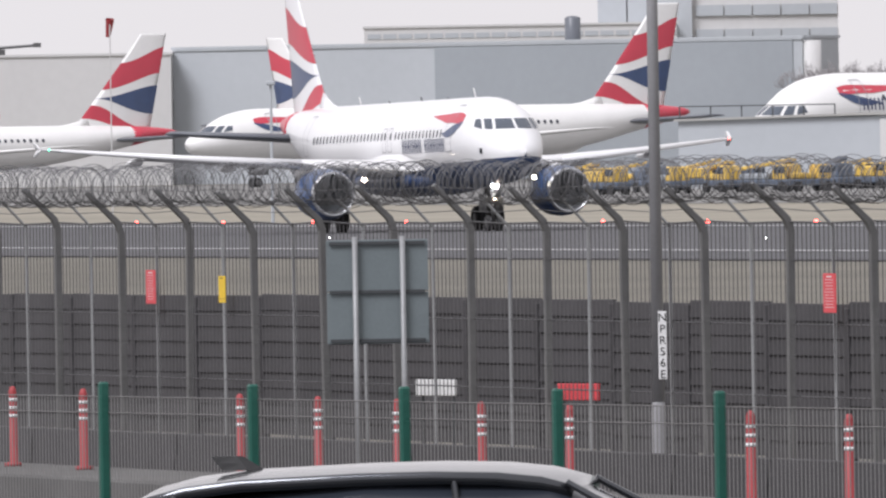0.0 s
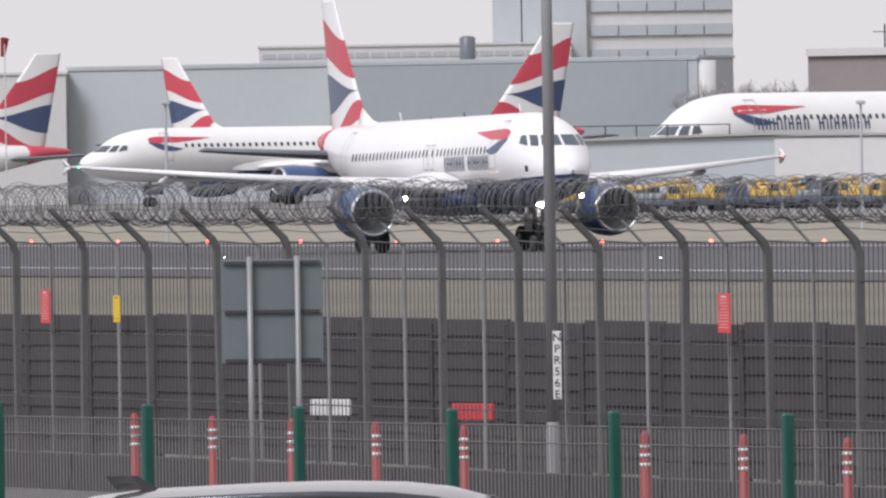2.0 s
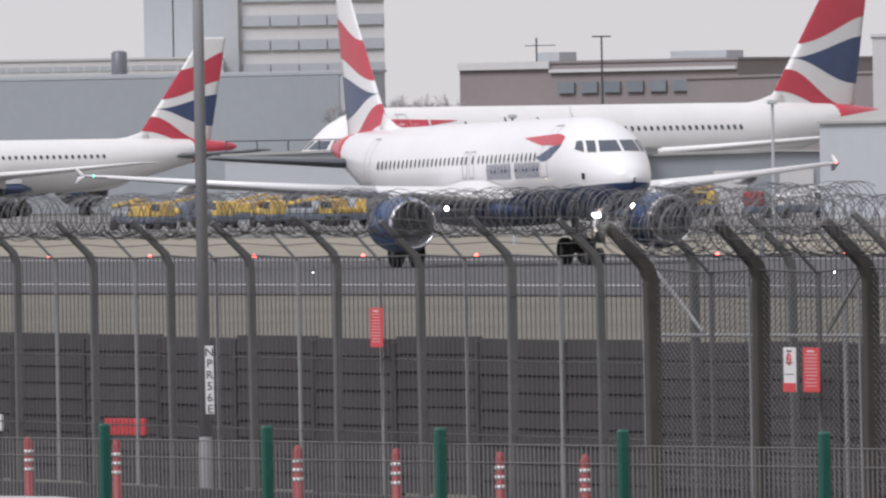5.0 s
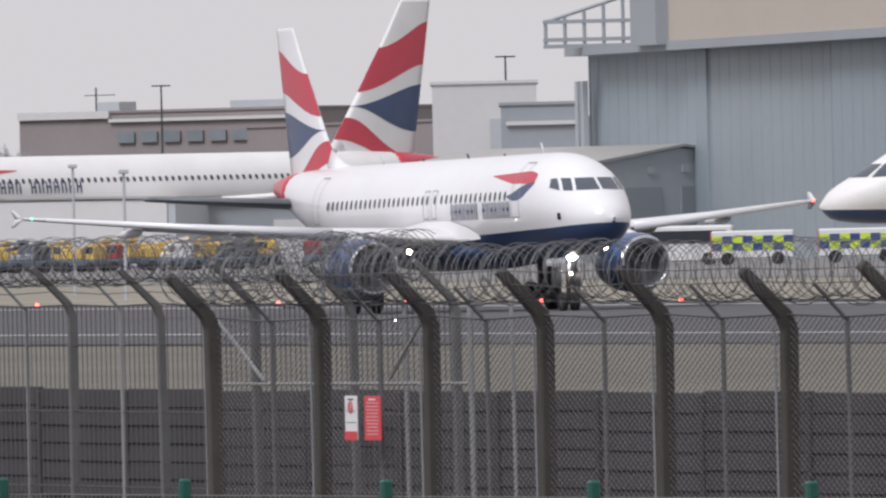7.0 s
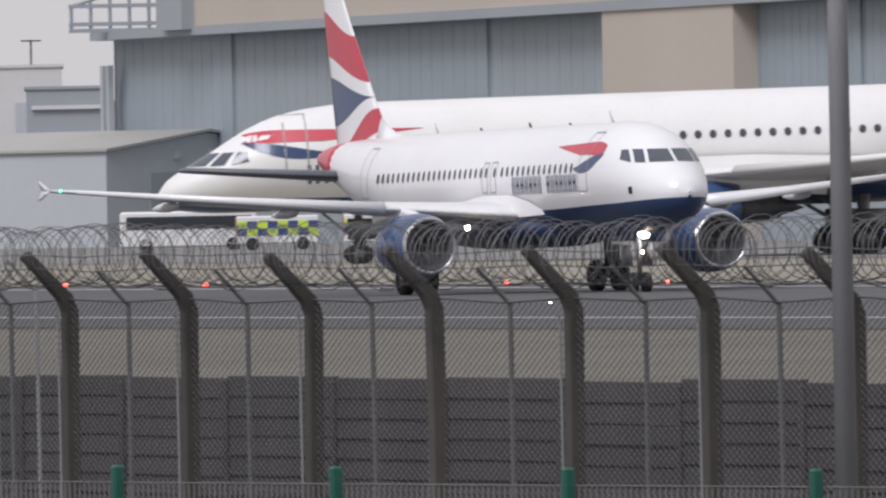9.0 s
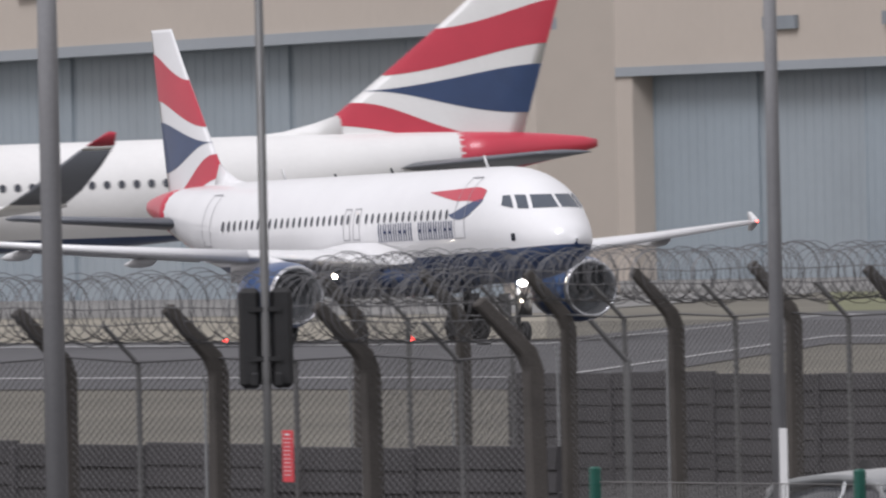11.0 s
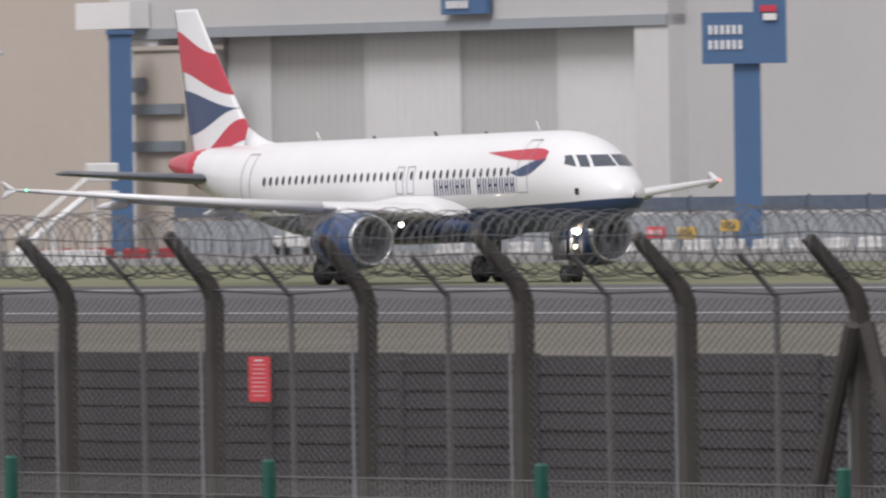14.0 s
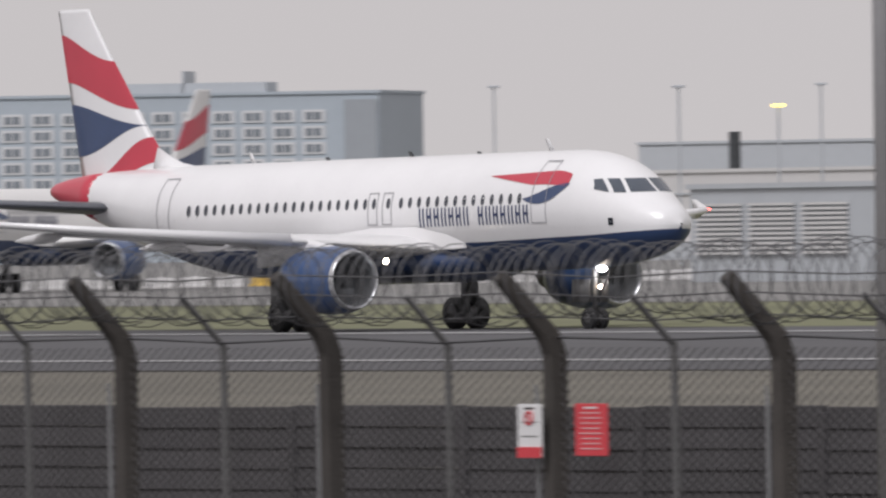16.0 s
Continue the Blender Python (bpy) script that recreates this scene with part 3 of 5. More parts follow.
DOORBLUE2 = material("blue_grey_hangar_door_worn", (0.3, 0.34, 0.37), 0.6, spread=0.08, size=0.08, fine=1, bump=0.0)
DOORWHITE = material("white_hangar_door", (0.64, 0.635, 0.63), 0.6, spread=0.05, size=0.06, fine=1, bump=0.0)
DOORWHITE2 = material("white_hangar_cladding", (0.5, 0.495, 0.49), 0.6, spread=0.05, size=0.06, fine=1, bump=0.0)
HOTEL = material("hotel_grey_blue", (0.38, 0.43, 0.475), 0.6, spread=0.06, size=0.06, fine=1, bump=0)
HOTELWHITE = material("hotel_white_band", (0.58, 0.59, 0.6), 0.6, spread=0.05, size=0.06, fine=1, bump=0)
ROOFGREY = material("grey_metal_roof", (0.36, 0.355, 0.34), 0.5, spread=0.1, size=0.1, fine=1, bump=0)
BARK = material("grey_brown_bark", (0.34, 0.325, 0.33), 0.9, spread=0.15, size=0.4, fine=3, bump=0)
BROWN = material("brown_grey_brick", (0.27, 0.24, 0.24), 0.8, spread=0.08, size=0.1, fine=1, bump=0)
WINDOWBAND = material("far_window_glass", (0.2, 0.225, 0.25), 0.3, spread=0.15, size=0.3, fine=1, bump=0)


def front(u0, r0, u1, r1):
    """A frame whose x runs along a facade seen from the viewpoint, y away from it, and its length."""
    a, b = spot(u0, r0), spot(u1, r1)
    d = b - a
    return Matrix.Translation(a) @ Matrix.Rotation(math.atan2(d.y, d.x), 4, "Z"), d.length


def block(name, u0, r0, u1, r1, h, depth, mat, label, category="building", z0=0.0):
    m, w = front(u0, r0, u1, r1)
    top = thing(name, m, label, category)
    bm = bmesh.new()
    box(bm, (w / 2, depth / 2, (h + z0) / 2), (w, depth, h - z0))
    part("wall", bm, mat, top)
    bm = bmesh.new()
    box(bm, (w / 2, depth / 2, h + 0.15), (w + 0.4, depth + 0.4, 0.3))
    part("roof", bm, mat, top)
    return top, w



def facade_bits(top, name, mat, rows, y=-0.25, t=0.3):
    """Panels on a facade: x0, x1, z0, z1 in metres, each a part."""
    for x0, x1, z0, z1 in rows:
        bm = bmesh.new()
        box(bm, ((x0 + x1) / 2, y, (z0 + z1) / 2), (x1 - x0, t, z1 - z0))
        part(name, bm, mat, top)


def along_u(u0, r0, u1, r1, u):
    """Metres along a facade at which bearing u meets it."""
    a, b = spot(u0, r0), spot(u1, r1)
    d = (b - a).normalized()
    k = math.tan(bearing(u))
    return -(a.y + k * a.x) / (d.y + k * d.x)


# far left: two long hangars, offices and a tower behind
h, w = block("grey_hangar", -472, 1990, 642, 1960, 16.2, 12, CLAD_HAZED_GREY, "long blue-grey clad hangar with a rounded end")
facade_bits(h, "cladding_panel", CLAD_HAZED_DARK, [(w * 0.42, w * 0.985, 0.1, 15.9)], -0.1, 0.12)
facade_bits(h, "eaves_trim", CLAD_HAZED_GREY, [(0, w, 16.0, 16.3)], -0.1, 0.14)
bm = bmesh.new()
rod(bm, (w + 0.4, 1.5, 0), (w + 0.4, 1.5, 15.9), 1.3, None, 14)
part("rounded_corner", bm, CLAD_PALE, h, smooth=True)
bm = bmesh.new()
lathe(bm, [(0, 0.95), (2.9, 0.95), (3.1, 0.7), (3.2, 0.1)], (w * 0.6, 8, 16.2), (0, 0, 1), 14)
part("roof_tank", bm, TAILGREY, h, smooth=True)
h, w = block("pale_hangar", -1900, 1990, -476, 1985, 15.6, 80, CLAD_PALE, "long pale grey clad hangar")
facade_bits(h, "cladding_panel", CLAD_HAZED_GREY, [(w * 0.2, w * 0.55, 0.1, 13.0)])
h, w = block("office_block", -133, 2300, 420, 2300, 20.6, 40, CLAD_PALE, "low pale office block with ribbon windows")
facade_bits(h, "window", CLAD_HAZED_GREY, [(0.5 + i * 2.15, 2.3 + i * 2.15, z, z + 0.7) for z in (15.9, 17.5, 19.1) for i in range(20)], -0.04, 0.12)
h, w = block("office_tower", 281, 2330, 706, 2330, 34.0, 40, CLAD_PALE, "tall pale office tower with ribbon windows")
facade_bits(h, "window", CLAD_HAZED_GREY, [(13.8 + i * 4.0, 17.6 + i * 4.0, z, z + 1.5) for z in (15.0, 18.4, 21.8, 25.2, 28.6) for i in range(5)])
# bays take the lighter grey, so haze over the tower is in their colour
facade_bits(h, "blue_grey_bay", CLAD_HAZED_GREY, [(0, 4.0, 0.1, 30.5), (4.2, 13.2, 0.1, 38.0)], -0.6, 1.2)
facade_bits(h, "white_sign", FARWHITE, [(8.3, 11.6, 31.5, 33.4)], -1.3, 0.2)
facade_bits(h, "roof_plant", CLAD_HAZED_DARK, [(24, 26.8, 34, 36.6), (27.4, 29.8, 34, 36.2)], 3, 3)
h, w = block("brown_building", 838, 2000, 1330, 1980, 17.0, 40, BROWN, "brown-grey flat-roofed brick building")
facade_bits(h, "window", WINDOWBAND, [(w * 0.36 + i * 3.2, w * 0.36 + i * 3.2 + 2.3, z, z + 1.3) for z in (10.6, 13.4) for i in range(6)])
facade_bits(h, "parapet", CLAD_PALE, [(0, w * 0.33, 16.4, 17.3), (w * 0.33, w, 15.9, 16.3)], -0.3, 0.4)
facade_bits(h, "roof_plant", CLAD_HAZED_GREY, [(w * 0.22, w * 0.3, 17, 18.4), (w * 0.7, w * 0.9, 17, 18.2)], 6, 4)
facade_bits(h, "roof_rail", DARKGREY, [(w * 0.16, w * 0.27, 19.2, 19.3), (w * 0.2, w * 0.204, 17, 20.2)], 5, 0.15)
block("low_brown_building", 1240, 1950, 1569, 1900, 14.6, 40, BROWN, "low brown-grey building beside the concrete block")
h, w = block("concrete_building", 1569, 1700, 1754, 1700, 17.2, 30, CLAD_PALE, "weathered pale concrete block building")
facade_bits(h, "stain_panel", CLAD_HAZED_GREY, [(w * 0.55, w * 0.86, 0.1, 13.6)])
h, w = block("blue_grey_building", 1690, 1650, 1830, 1650, 14.6, 30, CLAD_HAZED_DARK, "blue-grey clad low building")
facade_bits(h, "pale_band", CLAD_PALE, [(0.5, w, 9.6, 10.2), (0.5, w, 12.6, 13.0)])
for u, r, zz in ((1700, 1750, 20.5), (1090, 1900, 19.5)):
    mast = thing("radio_mast", Matrix.Translation(spot(u, r)), "thin grey radio mast with crossbar", "mast")
    bm = bmesh.new()
    rod(bm, (0, 0, 0), (0, 0, zz), 0.2, 0.1, 6)
    part("mast", bm, DARKGREY, mast)
    bm = bmesh.new()
    rod(bm, (0.5, -1.3, zz - 0.1), (-0.5, 1.3, zz - 0.1), 0.08, None, 4)
    part("crossbar", bm, DARKGREY, mast)


def hangar(u0, r0, u1, r1, door_top, roof, bays, label, pillar_mat, door_mat, wall_mat, upper_from=None, deep=8.0):
    """bays: bearings at which each recessed door begins and ends, and its number of leaves."""
    m, w = front(u0, r0, u1, r1)
    top = thing("maintenance_hangar", m, label, "hangar")
    bm = bmesh.new()
    xu = 0 if upper_from is None else along_u(u0, r0, u1, r1, upper_from)
    box(bm, ((w + xu) / 2, deep / 2, (door_top + roof) / 2), (w - xu, deep, roof - door_top))
    part("upper_wall", bm, wall_mat, top)
    bm = bmesh.new()
    box(bm, ((w + xu) / 2, deep + 0.5, roof / 2), (w - xu, 1, roof))
    part("back_wall", bm, wall_mat, top)
    bm = bmesh.new()
    box(bm, (w / 2, 0.6, door_top - 0.3), (w, 1.6, 0.7))
    part("door_track", bm, CLAD_HAZED_DARK, top)
    edge = 0.0
    for ua, ub, n in bays:
        a, b = along_u(u0, r0, u1, r1, ua), along_u(u0, r0, u1, r1, ub)
        if a - edge > 0.3:
            bm = bmesh.new()
            box(bm, ((edge + a) / 2, deep / 2, door_top / 2), (a - edge, deep, door_top))
            part("pillar", bm, pillar_mat, top)
        edge = b
        for i in range(n):
            bm = bmesh.new()
            x0, x1 = a + (b - a) * i / n, a + (b - a) * (i + 1) / n
            box(bm, ((x0 + x1) / 2, 2.0 + 0.25 * (i % 2), door_top / 2 - 0.3), (x1 - x0 - 0.06, 0.5, door_top - 0.6))
            for k in range(1, 12):
                box(bm, (x0 + (x1 - x0) * k / 12, 1.74 + 0.25 * (i % 2), door_top / 2 - 0.3), (0.12, 0.03, door_top - 0.8))
            box(bm, (x0 + 0.2, 1.73 + 0.25 * (i % 2), door_top / 2 - 0.3), (0.3, 0.08, door_top - 0.6))
            part("door_leaf", bm, door_mat[i % len(door_mat)], top)
    if w - edge > 0.3:
        bm = bmesh.new()
        box(bm, ((edge + w) / 2, deep / 2, door_top / 2), (w - edge, deep, door_top))
        part("pillar", bm, pillar_mat, top)
    return top, w


# the first great hangar, its grey shoulder and the roof truss
hg, w = hangar(1809, 1290, 3990, 990, 16.6, 30, [(1809, 2711, 4), (2943, 3926, 5)], "great beige hangar with blue-grey sliding doors", BEIGE, (DOORBLUE, DOORBLUE2), BEIGE, 1950, 4.0)
sh_w = along_u(1809, 1290, 3990, 990, 1990)
facade_bits(hg, "blue_grey_block", CLAD_HAZED_DARK, [(along_u(1809, 1290, 3990, 990, 1945), sh_w, 16.4, 30)], -0.4, 1.2)
facade_bits(hg, "pale_pier", CLAD_HAZED_GREY, [(0.2, 1.1, 0, 14), (2.1, 3.0, 0, 14)], 0.7, 0.4)
facade_bits(hg, "window", WINDOWBAND, [(along_u(1809, 1290, 3990, 990, u), along_u(1809, 1290, 3990, 990, u + 62), 20.0, 21.3) for u in (2845, 3080, 3326, 3590)], -0.2, 0.3)
truss = thing("roof_truss", Matrix.Translation(spot(1768, 1285)) @ Matrix.Rotation(math.pi / 2 - bearing(1768), 4, "Z"), "grey steel roof truss gantry on the hangar", "truss")
for z in (16.7, 17.2, 18.6):
    bm = bmesh.new()
    box(bm, (4.0, -0.8, z), (8.0, 0.35, 0.3))
    part("chord", bm, CLAD_HAZED_DARK, truss)
for i in range(6):
    bm = bmesh.new()
    rod(bm, (0.2 + i * 1.5, -0.8, 16.6), (0.2 + i * 1.5, -0.8, 18.6 + i * 0.45), 0.14, None, 6)
    part("web_post", bm, CLAD_HAZED_DARK, truss)
bm = bmesh.new()
rod(bm, (0.2, -0.8, 18.6), (8.0, -0.8, 21.0), 0.16, None, 6)
part("top_chord", bm, CLAD_HAZED_DARK, truss)

# the second beige hangar with its blue gable panel
h2, w = hangar(4010, 1275, 5303, 1165, 16.2, 27, [(4010, 4110, 1), (4161, 5130, 5)], "great beige hangar with blue-grey sliding doors", BEIGE, (DOORBLUE, DOORBLUE2), BEIGE)
A2 = (4010, 1275, 5303, 1165)
facade_bits(h2, "blue_sign_panel", SIGNBLUE, [(along_u(*A2, 5188), w, 14.5, 27)], -0.3, 0.5)
for k, z in enumerate((17.4, 15.9)):
    facade_bits(h2, "letter_bar", FARWHITE, [(along_u(*A2, 5212 + i * 9), along_u(*A2, 5217 + i * 9), z, z + 1.1) for i in range(7)], -0.6, 0.1)
facade_bits(h2, "window", WINDOWBAND, [(along_u(*A2, u), along_u(*A2, u + 58), 18.6, 19.6) for u in (4400, 4612, 4672 + 160, 5060)], -0.2, 0.3)
hw, w = block("beige_annex", 5303, 1165, 5712, 1150, 29, 6, BEIGE, "tall beige clad hangar gable wall")
facade_bits(hw, "corner_trim", BEIGE, [(0, 0.7, 0, 29)])
hb, w = block("blue_pylon", 5650, 1112, 5690, 1112, 14.6, 1.2, SIGNBLUE, "blue painted steel pylon under the canopy", "pylon")
an, w = block("stair_annex", 5694, 1116, 5786, 1112, 13.5, 3.0, BEIGE, "beige stair tower with grey window bands")
facade_bits(an, "window_band", WINDOWBAND, [(0.1, w - 0.1, 9.2, 9.9), (0.1, w - 0.1, 6.7, 7.4), (0.2, 1.3, 10.7, 11.7)])

# the white hangar
h3, w = hangar(5652, 1128, 6640, 1075, 15.0, 24, [(5735, 6580, 5)], "great white hangar with tall sliding doors", CLAD_PALE, (DOORWHITE, DOORWHITE2), DOORWHITE2)
A3 = (5652, 1128, 6640, 1075)
facade_bits(h3, "corner_panel", DOORWHITE2, [(along_u(*A3, 5768), along_u(*A3, 5822), 0, 14.6)], 1.3, 0.4)
facade_bits(h3, "canopy", FARWHITE, [(-1.6, 5.0, 15.1, 16.9)], -0.9, 1.6)
facade_bits(h3, "blue_sign_panel", SIGNBLUE, [(along_u(*A3, 6254), along_u(*A3, 6334), 15.4, 20)], -0.5, 0.4)
facade_bits(h3, "letter_bar", FARWHITE, [(along_u(*A3, 6266 + i * 8), along_u(*A3, 6271 + i * 8), z, z + 0.5) for z in (15.8, 16.6) for i in range(5)], -0.8, 0.1)
h4, w = block("white_annex", 6640, 1078, 7356, 1033, 17.0, 1.2, DOORWHITE2, "white clad hangar annex with ribbon windows")
A4 = (6640, 1078, 7356, 1033)
facade_bits(h4, "ribbon_window", WINDOWBAND, [(along_u(*A4, ua), along_u(*A4, ub), z, z + 0.65) for z in (9.25, 7.05, 4.95) for ua, ub in ((7056, 7112), (7132, 7256), (7276, 7402))])
bm = bmesh.new()
loft(bm, [[Vector((x, y, z)) for x, z in ((w * 0.25, 17.0), (w * 0.8, 18.4), (w, 17.0))] for y in (0, 1.2)])
part("gable_roof", bm, DOORWHITE2, h4)
sp = thing("sign_pylon", Matrix.Translation(spot(6776, 1000)) @ Matrix.Rotation(math.pi / 2 - bearing(6776), 4, "Z"), "tall blue pylon sign with white lettering bars", "pylon sign")
for nm, mat, x0, x1, z0, z1, y in (("shaft", SIGNBLUE, -0.75, 0.9, 0, 12.2, 0), ("panel", SIGNBLUE, -2.6, 0.5, 11.2, 14.3, -0.5), ("panel", SIGNBLUE, 0.5, 2.5, 11.2, 15.2, -0.5), ("red_ribbon", RED, 0.9, 1.9, 14.3, 14.7, -0.9), ("white_ribbon", FARWHITE, 1.1, 1.9, 13.8, 14.2, -0.9)):
    bm = bmesh.new()
    box(bm, ((x0 + x1) / 2, y, (z0 + z1) / 2), (x1 - x0, 0.7 if y == 0 else (0.5 if y > -0.8 else 0.1), z1 - z0))
    part(nm, bm, mat, sp)
for z in (12.1, 13.0):
    for i in range(6):
        bm = bmesh.new()
        box(bm, (-2.1 + i * 0.36, -0.8, z + 0.25), (0.2, 0.1, 0.55))
        part("letter_bar", bm, FARWHITE, sp)

# hotel and the far right
AH = (7697, 1650, 8442, 1642)
ho, w = block("hotel", *AH, 16.5, 25, HOTEL, "grey-blue hotel with rows of paired windows")
n = 12
for z in (7.6, 9.2, 10.8, 12.4, 14.0):
    for i in range(n):
        x = 1.5 + i * (w - 6.0) / n
        facade_bits(ho, "window_surround", HOTELWHITE, [(x - 0.2, x + 2.1, z - 0.25, z + 0.95)], -0.05, 0.16)
        facade_bits(ho, "window", WINDOWBAND, [(x + 0.15, x + 0.85, z - 0.05, z + 0.72), (x + 1.0, x + 1.7, z - 0.05, z + 0.72)], -0.12, 0.1)
facade_bits(ho, "dark_end_bay", CLAD_HAZED_DARK, [(-0.1, 0.8, 0, 16.5), (w - 3.5, w - 0.2, 0, 15.9)], -0.1, 0.35)
facade_bits(ho, "roof_plant", CLAD_HAZED_GREY, [(w * 0.32, w * 0.72, 16.5, 17.8), (w * 0.3, w * 0.31, 16.5, 19.0), (w * 0.52, w * 0.525, 16.5, 19.0)], 6, 6)
tp, w2 = block("terminal_pier", 8150, 1510, 9700, 1400, 7.6, 30, CLAD_PALE, "long low grey terminal pier")
facade_bits(tp, "plinth_band", CLAD_HAZED_GREY, [(0, w2, 0, 1.5)], -0.2, 0.3)
facade_bits(tp, "shadow_rail", CLAD_HAZED_GREY, [(0, w2, 5.7, 5.85)], -0.1, 0.15)
block("terminal_roof_building", 8900, 1800, 9700, 1780, 11.6, 30, CLAD_HAZED_GREY, "grey terminal building with flat roof")
lv, w = block("louvred_plant_room", 8990, 960, 9600, 930, 5.4, 10, CLAD_HAZED_GREY, "grey plant building with rows of louvres")
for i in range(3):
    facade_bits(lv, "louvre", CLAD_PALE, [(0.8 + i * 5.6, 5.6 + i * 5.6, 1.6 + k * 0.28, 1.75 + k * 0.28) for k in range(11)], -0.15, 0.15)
tk = thing("roof_stack", Matrix.Translation(spot(9070, 1700)), "dark round roof stack", "stack")
bm = bmesh.new()
rod(bm, (0, 0, 0), (0, 0, 12.4), 0.6, None, 12)
part("flue", bm, DARKGREY, tk)
for u, r, zz, lit in ((8645, 1400, 15, 0), (8972, 1300, 14, 0), (9148, 1300, 12.4, 1), (9224, 1400, 14.8, 0), (7050, 985, 12.5, 0), (5450, 1060, 13.0, 0), (1390, 820, 7.2, 0), (930, 900, 7.0, 0), (1020, 820, 6.4, 0), (-300, 880, 7.5, 0)):
    lp = thing("apron_floodlight", Matrix.Translation(spot(u, r)) @ Matrix.Rotation(math.pi / 2 - bearing(u), 4, "Z"), "slim grey apron lighting mast", "lighting mast")
    bm = bmesh.new()
    rod(bm, (0, 0, 0), (0, 0, zz), 0.1 if u > 5000 else 0.09, 0.1 if u > 5000 else 0.07, 8)
    part("mast", bm, CLAD_HAZED_GREY, lp)
    bm = bmesh.new()
    box(bm, (0, -0.1, zz), (1.0 if u > 5000 else 0.5, 0.3, 0.22), bevel=0.04)
    part("lamp_head", bm, AMBER if lit else CLAD_HAZED_GREY, lp)

# parked airliners
PARKED = "white parked airliner with red and blue striped fin"
airliner("parked_airliner", heading(-1361, 1770, 301), PARKED, 1.7, 1.5, 1.16, FARWHITE, 1, letters=(), eyes=-0.4, belly=-1.2, fin_k=1.44)
airliner("parked_airliner", heading(-452, 1770, 301), PARKED, 1.7, 1.57, 1.4, FARWHITE, 1, letters=(), eyes=-0.4, belly=-1.2, fin_k=1.32)
airliner("parked_airliner", heading(250, 1850, 35), PARKED, 1.7, 1.57, 1.4, FARWHITE, 1, eyes=-0.4, belly=-1.2, fin_k=1.04)
DROOP[0] = 0.35
airliner("parked_double_decker", heading(548, 1480, 312), "very large white parked airliner with striped fin", 1.935, 1.81, 1.66, FARWHITE, 1, letters=(5.3, 12.5, 3.85, 4.5), eyes=-0.85, belly=-1.0, fin_k=1.41)
DROOP[0] = 0.6
LONGHAUL = airliner("long_haul_airliner", heading(1868, 880, 275), "white long-haul airliner with curled wing tips, taxiing", 2.08, 1.51, 1.4, FARWHITE, 1, letters=(3.68, 10.2, 2.85, 3.55), low=-0.3, eyes=-0.85, belly=-0.65, curled=True, span=1.15, ribbon=1.95, pitch=-1.3, sill=4.2)
DROOP[0] = 0.0
EJET = airliner("taxiing_airliner", heading(7700, 945, 333), "white taxiing airliner with blue belly", 1.0, 1.0, 1.0, FARWHITE, 1)
airliner("parked_airliner", heading(9160, 2700, 301), PARKED, 1.7, 1.57, 1.37, FARWHITE, 1, letters=(), eyes=-0.4, belly=-1.2, fin_k=1.18)


# sheds and vehicles between
def shed(name, u0, r0, u1, r1, h, depth, label, ridge=0.0, mat=None):
    m, w = front(u0, r0, u1, r1)
    top = thing(name, m, label, "shed")
    bm = bmesh.new()
    loft(bm, [[Vector((x, y, z)) for x, z in ((0, 0), (0, h), (w / 2, h + ridge), (w, h), (w, 0))] for y in (0, depth)])
    part("wall", bm, mat or CLAD_PALE, top)
    for s in (0, 1):
        bm = bmesh.new()
        xa, za, xb, zb = (-0.3, h - 0.05, w / 2, h + ridge + 0.1) if s == 0 else (w / 2, h + ridge + 0.1, w + 0.3, h - 0.05)
        loft(bm, [[Vector((xa, y, za)), Vector((xb, y, zb)), Vector((xb, y, zb + 0.2)), Vector((xa, y, za + 0.2))] for y in (-0.4, depth)])
        part("roof", bm, ROOFGREY, top)
    return top, w


s1, w = shed("gabled_shed", 1829, 1250, 2184, 1265, 7.3, 22, "grey gabled cargo shed with roller doors", 1.25, CLAD_HAZED_GREY)
for x0, x1 in ((0.21, 0.39), (0.49, 0.98)):
    facade_bits(s1, "roller_door", CLAD_HAZED_DARK, [(w * x0, w * x1, 0, 5.6)], -0.1, 0.2)
facade_bits(s1, "vent", CLAD_HAZED_GREY, [(w * 0.33, w * 0.36, 6.6, 7.2), (w * 0.5, w * 0.53, 6.7, 7.3)], -0.1, 0.2)
s2, w = shed("grey_shed", 1130, 1450, 1640, 1455, 5.2, 14, "long flat grey shed with pale doors", 0.1, CLAD_HAZED_DARK)
facade_bits(s2, "pale_bay", CLAD_PALE, [(w * (0.3 + 0.23 * i), w * (0.3 + 0.23 * i) + 3.0, 0.1, 3.8) for i in range(3)], -0.1, 0.2)
s3, w = shed("grey_shed", 420, 1450, 1110, 1440, 5.9, 14, "long flat grey shed with pale doors", 0.15, CLAD_HAZED_GREY)
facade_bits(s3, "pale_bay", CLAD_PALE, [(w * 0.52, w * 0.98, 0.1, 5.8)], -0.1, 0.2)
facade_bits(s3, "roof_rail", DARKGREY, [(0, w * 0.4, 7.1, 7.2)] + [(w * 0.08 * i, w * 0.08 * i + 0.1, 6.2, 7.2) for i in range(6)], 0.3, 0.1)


SLATE = material("slate_blue_chassis", (0.1, 0.125, 0.17), 0.5, spread=0.2, size=1.5, fine=20, bump=0)


